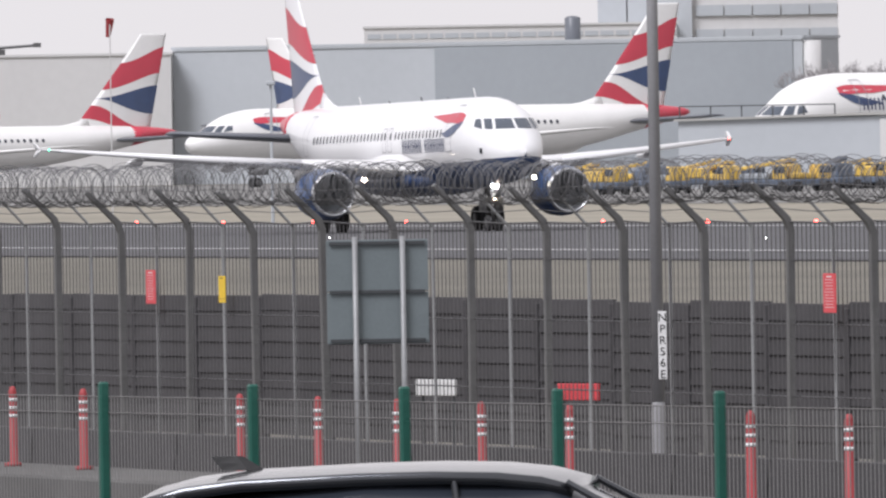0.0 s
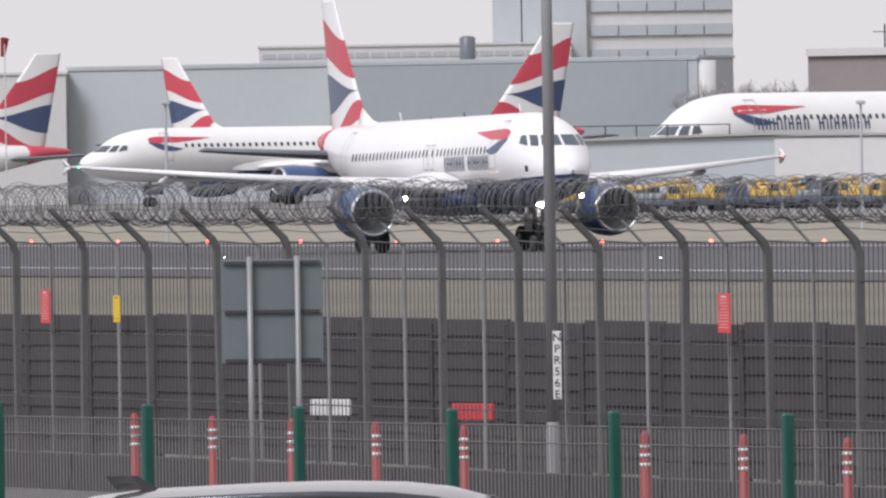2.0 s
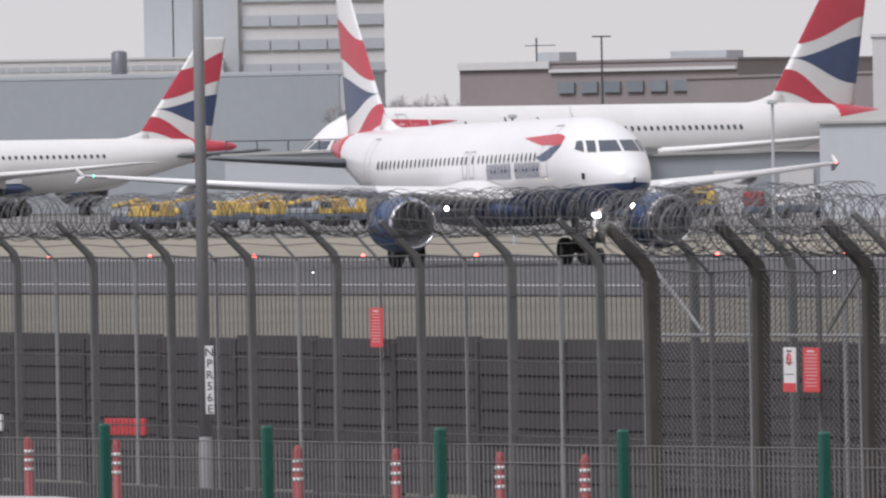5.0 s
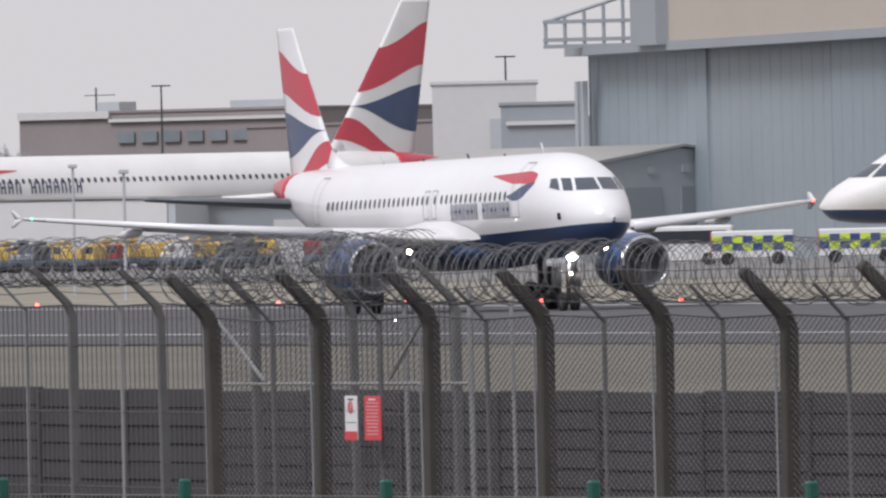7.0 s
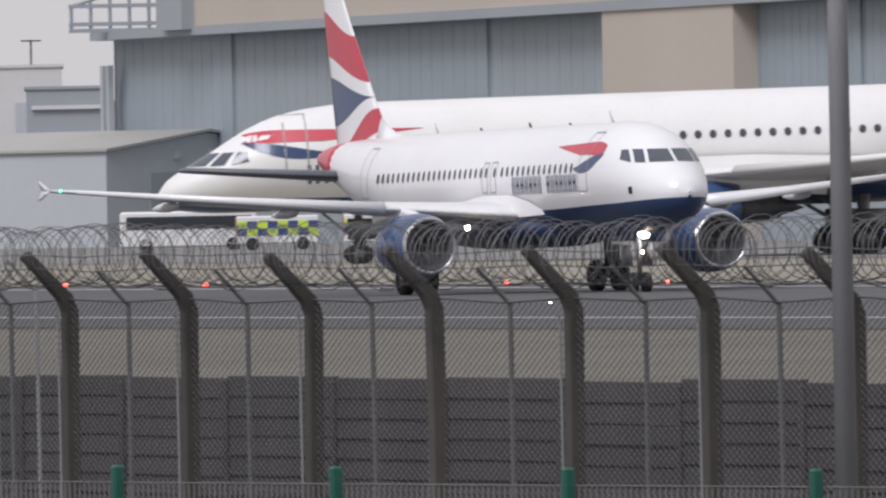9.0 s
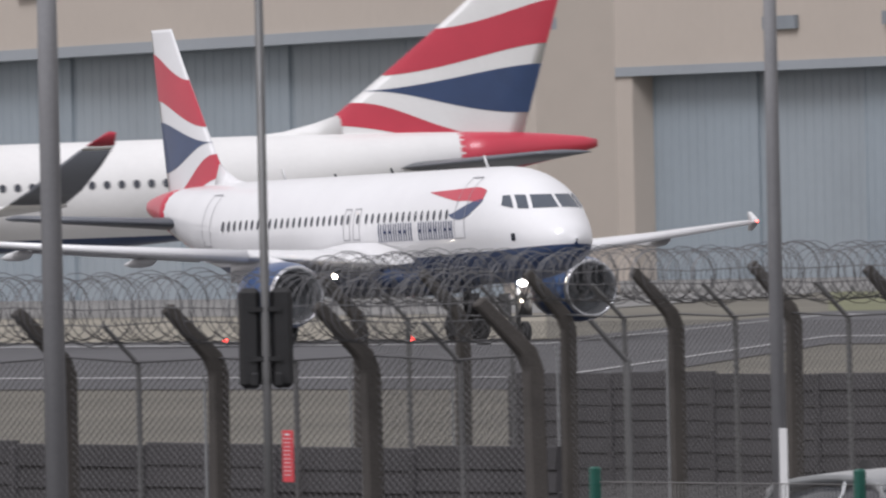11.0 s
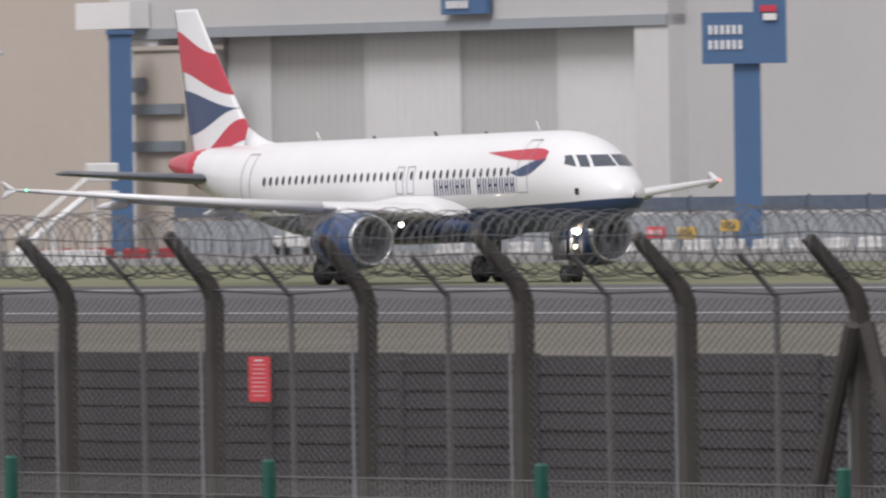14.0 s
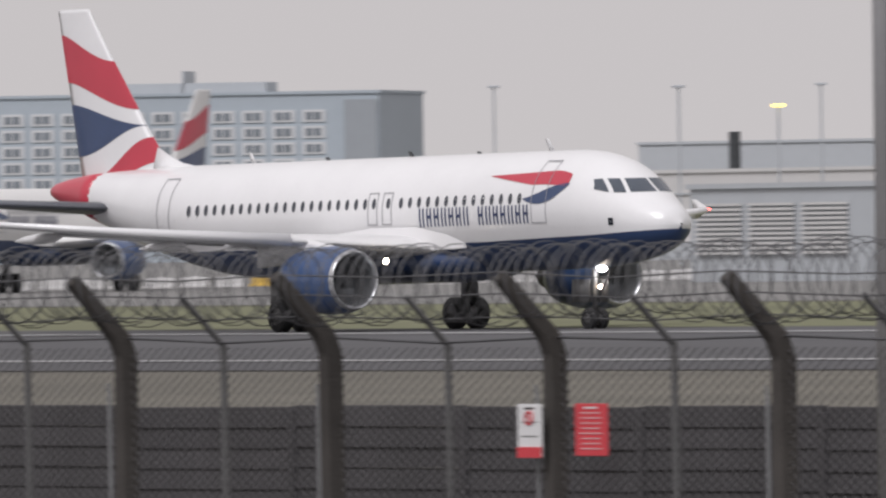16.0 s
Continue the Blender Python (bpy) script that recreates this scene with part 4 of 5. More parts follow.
def equipment(at, turn, k, body_mat, label):
    """A ground support vehicle: chassis, cab, load bed, four wheels."""
    v = thing("ground_vehicle", Matrix.Translation(at) @ Matrix.Rotation(turn, 4, "Z"), label, "ground vehicle", "airport vehicles on the apron")
    L = 3.4 + 0.5 * (k % 3)
    for nm, c, s, mat in (("chassis", (0, 0, 0.75), (L, 1.7, 0.55), SLATE), ("cab", (L * 0.28, 0, 1.55), (1.2, 1.6, 1.2), body_mat), ("bed", (-L * 0.2, 0, 1.25 + 0.2 * (k % 2)), (L * 0.55, 1.6, 0.5 + 0.4 * (k % 2)), body_mat if k % 4 else CLAD_HAZED_DARK)):
        bm = bmesh.new()
        box(bm, c, s, bevel=0.12)
        part(nm, bm, mat, v)
    for sy in (-1, 1):
        bm = bmesh.new()
        box(bm, (L * 0.28, sy * 0.81, 1.75), (0.9, 0.03, 0.55), bevel=0.01)
        part("cab_window", bm, GLASS, v)
        for sx in (-0.33, 0.33):
            bm = bmesh.new()
            lathe(bm, [(-0.13, 0.1), (-0.13, 0.42), (0.13, 0.42), (0.13, 0.1)], (L * sx, sy * 0.8, 0.42), (0, 1, 0), 14, True)
            part("wheel", bm, RUBBER, v)
    if k % 3 != 1:
        bm = bmesh.new()
        box(bm, (-L * 0.1, 0, 0), (L * 0.95, 0.9, 0.28), Matrix.Translation((0, 0, 2.2)) @ Matrix.Rotation(radians(-9 - 4 * (k % 2)), 4, "Y"), 0.05)
        part("conveyor", bm, body_mat, v)
    return v


rng = random.Random(4)
for k in range(17):
    equipment(spot(258 + k * 39 + rng.uniform(-8, 8), 1330 + rng.uniform(-45, 65)), rng.uniform(-0.5, 1.9), k, YELLOW if k % 4 != 3 else SLATE, "yellow airport ground vehicle on the apron" if k % 4 != 3 else "slate blue airport ground vehicle on the apron")
for k in range(10):
    equipment(spot(900 + k * 41 + rng.uniform(-8, 8), 1330 + rng.uniform(-40, 50)), rng.uniform(-0.5, 1.9), k, YELLOW, "yellow airport ground vehicle on the apron")
for k in range(9):
    equipment(spot(860 + k * 120 + rng.uniform(-20, 20), 1300 + rng.uniform(-20, 20)), rng.uniform(-0.5, 1.9), k, (DARKGREY, BOLLARD, CARWHITE)[k % 3], "airport ground vehicle parked on the apron")


def boarding_stairs(u, r, h, turn):
    v = thing("boarding_stairs", Matrix.Translation(spot(u, r)) @ Matrix.Rotation(turn, 4, "Z"), "white mobile boarding stairs on a small truck", "boarding stairs")
    bm = bmesh.new()
    box(bm, (0, 0, 0.85), (6.0, 2.0, 0.7), bevel=0.08)
    box(bm, (-2.2, 0, 1.6), (1.4, 1.9, 1.2), bevel=0.12)
    part("truck_body", bm, FARWHITE, v)
    for x in (-2.0, 1.9):
        for y in (-0.9, 0.9):
            bm = bmesh.new()
            lathe(bm, [(-0.12, 0.2), (-0.12, 0.42), (0.12, 0.42), (0.12, 0.2)], (x, y, 0.42), (0, 1, 0), 14)
            part("wheel", bm, RUBBER, v)
    n = 9
    for i in range(n):
        bm = bmesh.new()
        box(bm, (-2.6 + i * 5.0 / n, 0, 1.3 + i * (h - 1.3) / n), (0.5, 1.5, 0.12))
        part("step", bm, WINGGREY, v)
    for y in (-0.8, 0.8):
        bm = bmesh.new()
        rod(bm, (-2.8, y, 1.2), (2.4, y, h), 0.14, None, 6)
        rod(bm, (-2.8, y, 2.2), (2.4, y, h + 1.0), 0.06, None, 6)
        part("side_rail", bm, FARWHITE, v)
    bm = bmesh.new()
    box(bm, (3.0, 0, h), (1.6, 1.8, 0.2))
    box(bm, (3.0, 0.85, h + 0.7), (1.6, 0.08, 1.3))
    box(bm, (3.0, -0.85, h + 0.7), (1.6, 0.08, 1.3))
    part("landing", bm, FARWHITE, v)
    bm = bmesh.new()
    rod(bm, (2.6, 0, 1.0), (2.6, 0, h), 0.18, None, 8)
    part("support", bm, DARKGREY, v)
    return v


boarding_stairs(5977, 1010, 2.2, bearing(5977) + 2.3)

# blast fence before the white hangar
A5 = (5760, 1062, 7420, 1004)
m, w = front(*A5)
bf = thing("blast_fence", m, "low slate and grey blast fence before the hangars", "fence")
facade_bits(bf, "lower_panel", CLAD_HAZED_DARK, [(i * w / 16 + 0.06, (i + 1) * w / 16 - 0.06, 0.0, 2.1) for i in range(16)], 0.0, 0.12)
facade_bits(bf, "upper_panel", SLATE, [(i * w / 16 + 0.06, (i + 1) * w / 16 - 0.06, 2.3, 3.2) for i in range(16)], 0.06, 0.12)
facade_bits(bf, "post", DARKGREY, [(i * w / 16 - 0.06, i * w / 16 + 0.06, 0.0, 3.3) for i in range(17)], 0.2, 0.12)

# low water-filled barriers along the far apron edge
bar_bm = bmesh.new()
box(bar_bm, (0, 0, 0.32), (2.0, 0.4, 0.64), bevel=0.08)
box(bar_bm, (0, 0, 0.1), (2.0, 0.6, 0.2), bevel=0.04)
for k in list(range(4, 9)) + list(range(16, 62)):
    mat = YELLOW if k in (48, 49) else (BOLLARD if k in (4, 5, 6, 7, 8, 52) else CLAD_PALE)
    bar = thing("apron_barrier", Matrix.Translation(spot(5260 + k * 62, 1000 - 8 * (k % 2))) @ Matrix.Rotation(0.35, 4, "Z"), "low plastic barrier along the apron edge", "barrier", "barriers along the apron edge")
    part("barrier_body", bar_bm.copy(), mat, bar)
    bm = bmesh.new()
    box(bm, (0, 0, 0.66), (0.5, 0.3, 0.08), bevel=0.03)
    part("cap", bm, mat, bar)
bar_bm.free()


def apron_sign(u, mat, bars, label, w=1.4, z=1.0):
    v = thing("airfield_sign", Matrix.Translation(spot(u, 985)) @ Matrix.Rotation(0.35, 4, "Z"), label, "airfield sign")
    bm = bmesh.new()
    box(bm, (0, 0, z), (w, 0.25, 0.7), bevel=0.04)
    part("panel", bm, mat, v)
    for i in range(4):
        bm = bmesh.new()
        box(bm, ((i - 1.5) * w * 0.2, -0.135, z), (w * 0.1, 0.03, 0.36))
        part("letter_bar", bm, bars, v)
    for x in (-0.35, 0.35):
        bm = bmesh.new()
        rod(bm, (x * w, 0, 0), (x * w, 0, z - 0.3), 0.06, None, 8)
        part("leg", bm, DARKGREY, v)


apron_sign(8392, SIGNRED, FARWHITE, "red airfield location sign with pale lettering bars", 1.9)
apron_sign(6614, SIGNRED, FARWHITE, "red airfield location sign with pale lettering bars", 1.3, 1.15)
apron_sign(6668, YELLOW, DARKGREY, "yellow airfield direction sign with dark lettering bars", 1.3, 1.1)
apron_sign(6745, YELLOW, DARKGREY, "yellow airfield direction sign with dark lettering bars", 1.4, 1.5)


def hivis_truck(u, r, turn=1.2):
    v = thing("airfield_truck", Matrix.Translation(spot(u, r)) @ Matrix.Rotation(turn, 4, "Z"), "airfield truck with yellow-green chequer and chevron tail", "truck")
    bm = bmesh.new()
    box(bm, (0, 0, 1.4), (5.6, 2.2, 1.9), bevel=0.1)
    part("body", bm, CARWHITE, v)
    for k in range(2):
        for i in range(8):
            bm = bmesh.new()
            box(bm, (-2.4 + i * 0.69, -1.11, 1.25 + k * 0.5), (0.66, 0.04, 0.48))
            part("chequer", bm, HIVIS if (i + k) % 2 else HIBLUE, v)
    for i in range(5):
        bm = bmesh.new()
        box(bm, (-2.82, -0.9 + i * 0.45, 1.5), (0.04, 0.42, 1.5))
        part("chevron", bm, SIGNYELLOW if i % 2 else SIGNRED, v)
    for sx in (-1.7, 1.7):
        for sy in (-1, 1):
            bm = bmesh.new()
            lathe(bm, [(-0.15, 0.1), (-0.15, 0.45), (0.15, 0.45), (0.15, 0.1)], (sx, sy, 0.45), (0, 1, 0), 14, True)
            part("wheel", bm, RUBBER, v)


hivis_truck(2130, 1120)
hivis_truck(2320, 1120)
bus = thing("apron_bus", Matrix.Translation(spot(1975, 1140)) @ Matrix.Rotation(1.15, 4, "Z"), "white apron bus with dark windows", "bus")
for nm, c, s, mat in (("body", (0, 0, 1.5), (9.5, 2.4, 2.5), CARWHITE), ("window_band", (0, -1.19, 1.95), (8.6, 0.06, 0.9), GLASS), ("front_glass", (4.74, 0, 1.8), (0.06, 2.1, 1.3), GLASS)):
    bm = bmesh.new()
    box(bm, c, s, bevel=0.02 if mat is GLASS else 0.15)
    part(nm, bm, mat, bus)
for sx in (-3, 3):
    for sy in (-1.05, 1.05):
        bm = bmesh.new()
        lathe(bm, [(-0.15, 0.1), (-0.15, 0.45), (0.15, 0.45), (0.15, 0.1)], (sx, sy, 0.45), (0, 1, 0), 14, True)
        part("wheel", bm, RUBBER, bus)

steps = thing("passenger_steps", Matrix.Translation(spot(5560, 900)) @ Matrix.Rotation(radians(70), 4, "Z"), "white mobile passenger steps with a canopy", "airstairs")
for nm, a, b, s in (("flight", (-2.4, 0, 0.8), (1.6, 0, 3.9), 0.25), ("handrail", (-2.4, -0.8, 1.7), (1.6, -0.8, 4.9), 0.06), ("handrail", (-2.4, 0.8, 1.7), (1.6, 0.8, 4.9), 0.06), ("leg", (1.9, 0, 0.5), (1.9, 0, 3.9), 0.12), ("leg", (-0.4, 0, 0.5), (-0.4, 0, 2.3), 0.12)):
    bm = bmesh.new()
    rod(bm, a, b, s, None, 6)
    part(nm, bm, CARWHITE, steps)
for nm, c, s in (("platform", (2.3, 0, 4.0), (1.6, 1.7, 0.2)), ("canopy", (2.3, 0, 5.1), (1.6, 1.7, 1.0)), ("chassis", (-0.2, 0, 0.45), (5.0, 1.7, 0.9))):
    bm = bmesh.new()
    box(bm, c, s, bevel=0.06)
    part(nm, bm, CARWHITE, steps)
sock = thing("windsock", Matrix.Translation(spot(-583, 900)), "orange windsock on a thin pole", "windsock")
bm = bmesh.new()
rod(bm, (0, 0, 0), (0, 0, 11.0), 0.035, None, 6)
part("pole", bm, CLAD_PALE, sock)
bm = bmesh.new()
lathe(bm, [(0, 0.24), (1.0, 0.13)], (-0.1, 0.05, 11.2), (-0.28, -0.05, -1), 10)
part("sock", bm, BOLLARD, sock, smooth=True)

# runway lights
bm = bmesh.new()
lathe(bm, [(0, 0.1), (0.09, 0.08), (0.14, 0.03), (0.15, 0.005)], (0, 0, 0.03), (0, 0, 1), 8)
RL = mesh_of("runway_light", bm, REDGLOW)
WL = RL.copy()
WL.transform(Matrix.Diagonal((0.4, 0.4, 0.45, 1)))
WL.materials[0] = WHITEGLOW
for k in range(25):
    o = new("runway_light", RL)
    o.location = (-960 + k * 17.0, 249, 0)
    tagged(o, "small red glowing light at the runway edge", "runway light", "red runway lights")
for k in range(4):
    o = new("runway_light", WL)
    o.location = (-700 + k * 62.0, 208, 0)
    tagged(o, "small white glowing light on the runway", "runway light", "white runway lights")


# bare winter trees far off
def tree(u, r, hgt, seed):
    t = thing("bare_tree", Matrix.Translation(spot(u, r)), "bare grey-brown winter tree", "tree", "bare trees in the distance")
    rng = random.Random(seed)
    bm, tw = bmesh.new(), bmesh.new()
    rod(bm, (0, 0, 0), (0, 0, hgt * 0.4), hgt * 0.035, hgt * 0.025, 7)

    def grow(p, d, length, rad, depth):
        q = p + d * length
        rod(bm if depth < 3 else tw, p, q, rad, rad * 0.65, 5 if depth < 3 else 3, False)
        if depth < 5:
            for _ in range(3):
                n = (d + Vector((rng.uniform(-1, 1), rng.uniform(-1, 1), rng.uniform(-0.25, 0.8))) * 0.75).normalized()
                grow(q, n, length * rng.uniform(0.6, 0.85), rad * 0.6, depth + 1)
    for _ in range(4):
        grow(Vector((0, 0, hgt * rng.uniform(0.25, 0.4))), Vector((rng.uniform(-0.6, 0.6), rng.uniform(-0.6, 0.6), 1)).normalized(), hgt * 0.2, hgt * 0.02, 0)
    part("trunk", bm, BARK, t)
    part("crown", tw, BARK, t)
    return t


TREES = [tree(0, 100, 13, 1), tree(0, 100, 8, 2)]
for k, (u, r, s) in enumerate(((655, 1900, 1.0), (690, 1880, 0.9), (730, 1900, 1.1), (775, 1900, 1.2), (815, 1900, 1.05), (7440, 1500, 0.75), (7500, 1520, 0.7), (7560, 1500, 0.85), (7620, 1540, 0.8), (7675, 1500, 0.7),
                               (8560, 1600, 0.7), (8610, 1600, 0.65))):
    m = Matrix.Translation(spot(u, r)) @ Matrix.Rotation(k * 1.3, 4, "Z")
    if k in (0, 5):
        TREES[k > 4].matrix_basis = m
    else:
        copy_thing(TREES[k > 4], m)

# ---- fences ----
TERRACE = 0.55


def perp(u, p, z=0.0):
    """The point at bearing u on the line that runs p metres from the viewpoint, along x."""
    return Vector((-p / math.tan(bearing(u)), p, z))


def crank_post_mesh(name, w, kink, arm, rise, mat, taper=0.0):
    bm = bmesh.new()
    rings = []
    for z, y, s in ((0, 0, w + taper), (kink - 0.1, 0, w), (kink + 0.03, -0.05, w * 0.98), (kink + rise, -arm, w * 0.72)):
        tilt = 0.0 if z < kink - 0.05 else (0.35 if z < kink + 0.1 else 0.7)
        rings.append([Vector((x * s / 2, y + yy * s / 2 * math.cos(tilt), z + yy * s / 2 * math.sin(tilt))) for x, yy in ((-1, -1), (1, -1), (1, 1), (-1, 1))])
    loft(bm, rings)
    bmesh.ops.bevel(bm, geom=bm.edges[:], offset=w * 0.1, segments=1, affect="EDGES")
    return mesh_of(name, bm, mat)


def thin_post_mesh(name, r, kink, arm, rise, mat):
    bm = bmesh.new()
    rod(bm, (0, 0, 0), (0, 0, kink), r, None, 8)
    rod(bm, (0, 0, kink - 0.02), (0, -arm, kink + rise), r * 0.8, None, 6)
    return mesh_of(name, bm, mat)


def coil(bm, length, r, pitch, wire, seed, twists):
    """Concertina wire along x: two crossing helices with flattened, uneven loops."""
    rng = random.Random(seed)
    for hand in twists:
        turns = int(length / pitch)
        n = 18
        ring = None
        wob = [(rng.uniform(-0.05, 0.05), rng.uniform(-0.04, 0.04), rng.uniform(0.88, 1.1)) for _ in range(turns + 2)]
        for i in range(turns * n + 1):
            k, f = divmod(i, n)
            a = hand * 2 * math.pi * f / n + (0.9 if hand < 0 else 0)
            dy, dz, s = (wob[k][j] + (wob[k + 1][j] - wob[k][j]) * f / n for j in range(3))
            x = (k + f / n) * pitch
            c, q = math.cos(a), math.sin(a)
            p = Vector((x, c * r * s + dy, q * r * s + dz))
            o = Vector((0, c, q))
            new_ring = [bm.verts.new(p + o * wire), bm.verts.new(p + Vector((wire, 0, 0)) - o * wire * 0.6), bm.verts.new(p - Vector((wire, 0, 0)) - o * wire * 0.6)]
            if ring:
                for j in range(3):
                    bm.faces.new((ring[j], ring[(j + 1) % 3], new_ring[(j + 1) % 3], new_ring[j]))
            ring = new_ring


def raw_part(name, verts, faces, mat, parent, label=""):
    me = bpy.data.meshes.new(name)
    me.from_pydata(verts, [], faces)
    me.materials.append(mat)
    ob = new(name, me)
    ob.parent = parent
    return tagged(ob, label, kind="stuff")


def chain_link(length, z0, z1, cell, wire, parent):
    verts, faces = [], []
    cols, rows = int(length / cell), int((z1 - z0) / (cell / 2))
    for c in range(cols):
        for hand in (0, 1):
            for r in range(rows + 1):
                x = (c + ((r + hand) % 2) * 0.98) * cell
                z = z0 + r * cell / 2
                verts += [(x - wire, 0, z), (x, -wire * 1.6, z), (x + wire, 0, z)]
                if r:
                    n = len(verts)
                    faces += [(n - 6, n - 5, n - 2, n - 3), (n - 5, n - 4, n - 1, n - 2)]
    return raw_part("chain_link_mesh", verts, faces, CHAINWIRE, parent, "sagging grey chain-link mesh")


def rod_mesh(length, z0, z1, step, wire, mat, parent, lean=0.0, nm="vertical_wire_mesh"):
    verts, faces = [], []
    for i in range(int(length / step)):
        x = i * step
        n = len(verts)
        for z in (z0, z1):
            verts += [(x - wire, 0, z), (x + wire, 0, z), (x, -wire * 1.6, z)]
        faces += [(n, n + 1, n + 4, n + 3), (n + 1, n + 2, n + 5, n + 4), (n + 2, n, n + 3, n + 5)]
    return raw_part(nm, verts, faces, mat, parent)


def cable(parent, pts, r, nm="strain_wire", mat=WIRE):
    bm = bmesh.new()
    for a, b in zip(pts, pts[1:]):
        rod(bm, a, b, r, None, 4, False)
    ob = part(nm, bm, mat, parent)
    ob["kind"] = "stuff"
    return ob


def security_fence(start, turn, count, first, spec, label, seed):
    """posts 3 m apart along the local x axis."""
    base = thing("security_fence", Matrix.Translation(start) @ Matrix.Rotation(radians(turn), 4, "Z"), label, "fence")
    rng = random.Random(seed)
    x0, x1 = 3.0 * first, 3.0 * (first + count - 1)
    L = x1 - x0
    kink, arm, rise = spec["kink"], spec["arm"], spec["rise"]
    for i in range(count):
        m = pose(x0 + 3 * i, 0, rng.uniform(-0.03, 0.03), rng.uniform(-0.6, 0.6), rng.uniform(-0.9, 0.5), 0)
        piece("post", spec["post"], base, m)
        piece("thin_post", spec["thin"], base, pose(x0 + 3 * i + 1.5 + rng.uniform(-0.1, 0.1), 0.03, 0, 0, rng.uniform(-1.2, 0.4), 0))
        if spec.get("side"):
            piece("thin_post", spec["side"], base, pose(x0 + 3 * i - 0.1, -0.05, 0, 0, -0.5, 0))
    if spec["mesh"] == "chain":
        chain_link(L, 0.9, kink, 0.125, 0.0034, base).location = (x0, 0.02, 0)
    else:
        rod_mesh(L, 0.2, kink, 0.155, 0.0064, MESHWIRE, base).location = (x0, 0.02, 0)
        for z in (1.1, 1.9, 2.6):
            cable(base, [(x0, 0.03, z), (x1, 0.03, z)], 0.008)
    for k, (y, z) in enumerate(((0, kink + 0.01), (-arm * 0.35, kink + rise * 0.35), (-arm * 0.7, kink + rise * 0.7), (-arm, kink + rise))):
        pts = [(x0 + 1.5 * i, y, z - (0.025 if i % 2 else 0) + rng.uniform(-0.01, 0.01)) for i in range(2 * (count - 1) + 1)]
        cable(base, pts, 0.009 if k == 0 else 0.005)
    bm = bmesh.new()
    coil(bm, L if "coil_end" not in spec else spec["coil_end"] - start[0] - x0, spec["coil_r"], spec["pitch"], spec["wire"], seed, spec["twists"])
    c = part("razor_wire_coil", bm, WIRE, base, "uneven coil of grey razor wire")
    c.location = (x0, spec["coil_y"], spec["coil_z"])
    c["kind"] = "stuff"
    return base


CONC_POST = crank_post_mesh("post", 0.135, 2.97, 0.43, 0.42, CONCRETE)
LATE_POST = crank_post_mesh("post", 0.125, 3.14, 0.4, 0.42, CONCRETE)
STEEL_POST = crank_post_mesh("post", 0.085, 3.03, 0.45, 0.42, GALV)
THIN = thin_post_mesh("thin_post", 0.024, 2.95, 0.3, 0.3, GALV)
THIN_LATE = thin_post_mesh("thin_post", 0.026, 3.12, 0.3, 0.3, GALV)
THIN_SIDE = thin_post_mesh("thin_post", 0.013, 2.8, 0.01, 0.05, GALVLIGHT)
security_fence((-195.2, 57.05, 0), 0, 19, -5, dict(coil_end=-156.0, post=STEEL_POST, thin=thin_post_mesh("thin_post", 0.022, 3.0, 0.3, 0.3, GALVLIGHT), kink=3.03, arm=0.45, rise=0.42, mesh="rods",
               coil_r=0.24, pitch=0.2, twists=(1, -1), wire=0.0042, coil_y=-0.4, coil_z=3.5), "tall security fence of cranked steel posts, wire mesh and razor coil", 3)
NEAR = dict(post=CONC_POST, thin=THIN, side=THIN_SIDE, kink=2.97, arm=0.43, rise=0.42, mesh="chain", coil_r=0.265, pitch=0.13, wire=0.0042, twists=(1,), coil_y=-0.3, coil_z=3.37)
security_fence((-148.7, 51.86, 0), 0, 13, 0, NEAR, "security fence of cranked concrete posts, chain-link and razor coil", 5)
LATE = dict(NEAR, post=LATE_POST, thin=THIN_LATE, kink=3.14, arm=0.4, coil_z=3.5, coil_r=0.24)
security_fence((-126.0, 62.6, 0), -5.6, 24, -6, LATE, "security fence of cranked concrete posts, chain-link and razor coil", 7)

# end bracing of the near fence
bay = thing("fence_gate_frame", Matrix.Translation((-155.4, 54.2, 0)), "galvanised gate frame with diagonal braces", "gate")
for nm, a, b, r in (("rail", (0.1, 0, 2.28), (7.4, 0, 2.3), 0.018), ("brace", (0.0, 0, 2.97), (1.5, 0, 2.31), 0.018), ("brace", (6.1, 0, 2.92), (5.1, 0, 2.33), 0.018), ("upright", (0.0, 0, 0), (0.0, 0, 3.2), 0.03),
                    ("upright", (3.25, 0, 0), (3.25, 0, 3.3), 0.03), ("upright", (7.4, 0, 0), (7.4, 0, 3.2), 0.03)):
    bm = bmesh.new()
    rod(bm, a, b, r, None, 8)
    part(nm, bm, GALVLIGHT, bay)


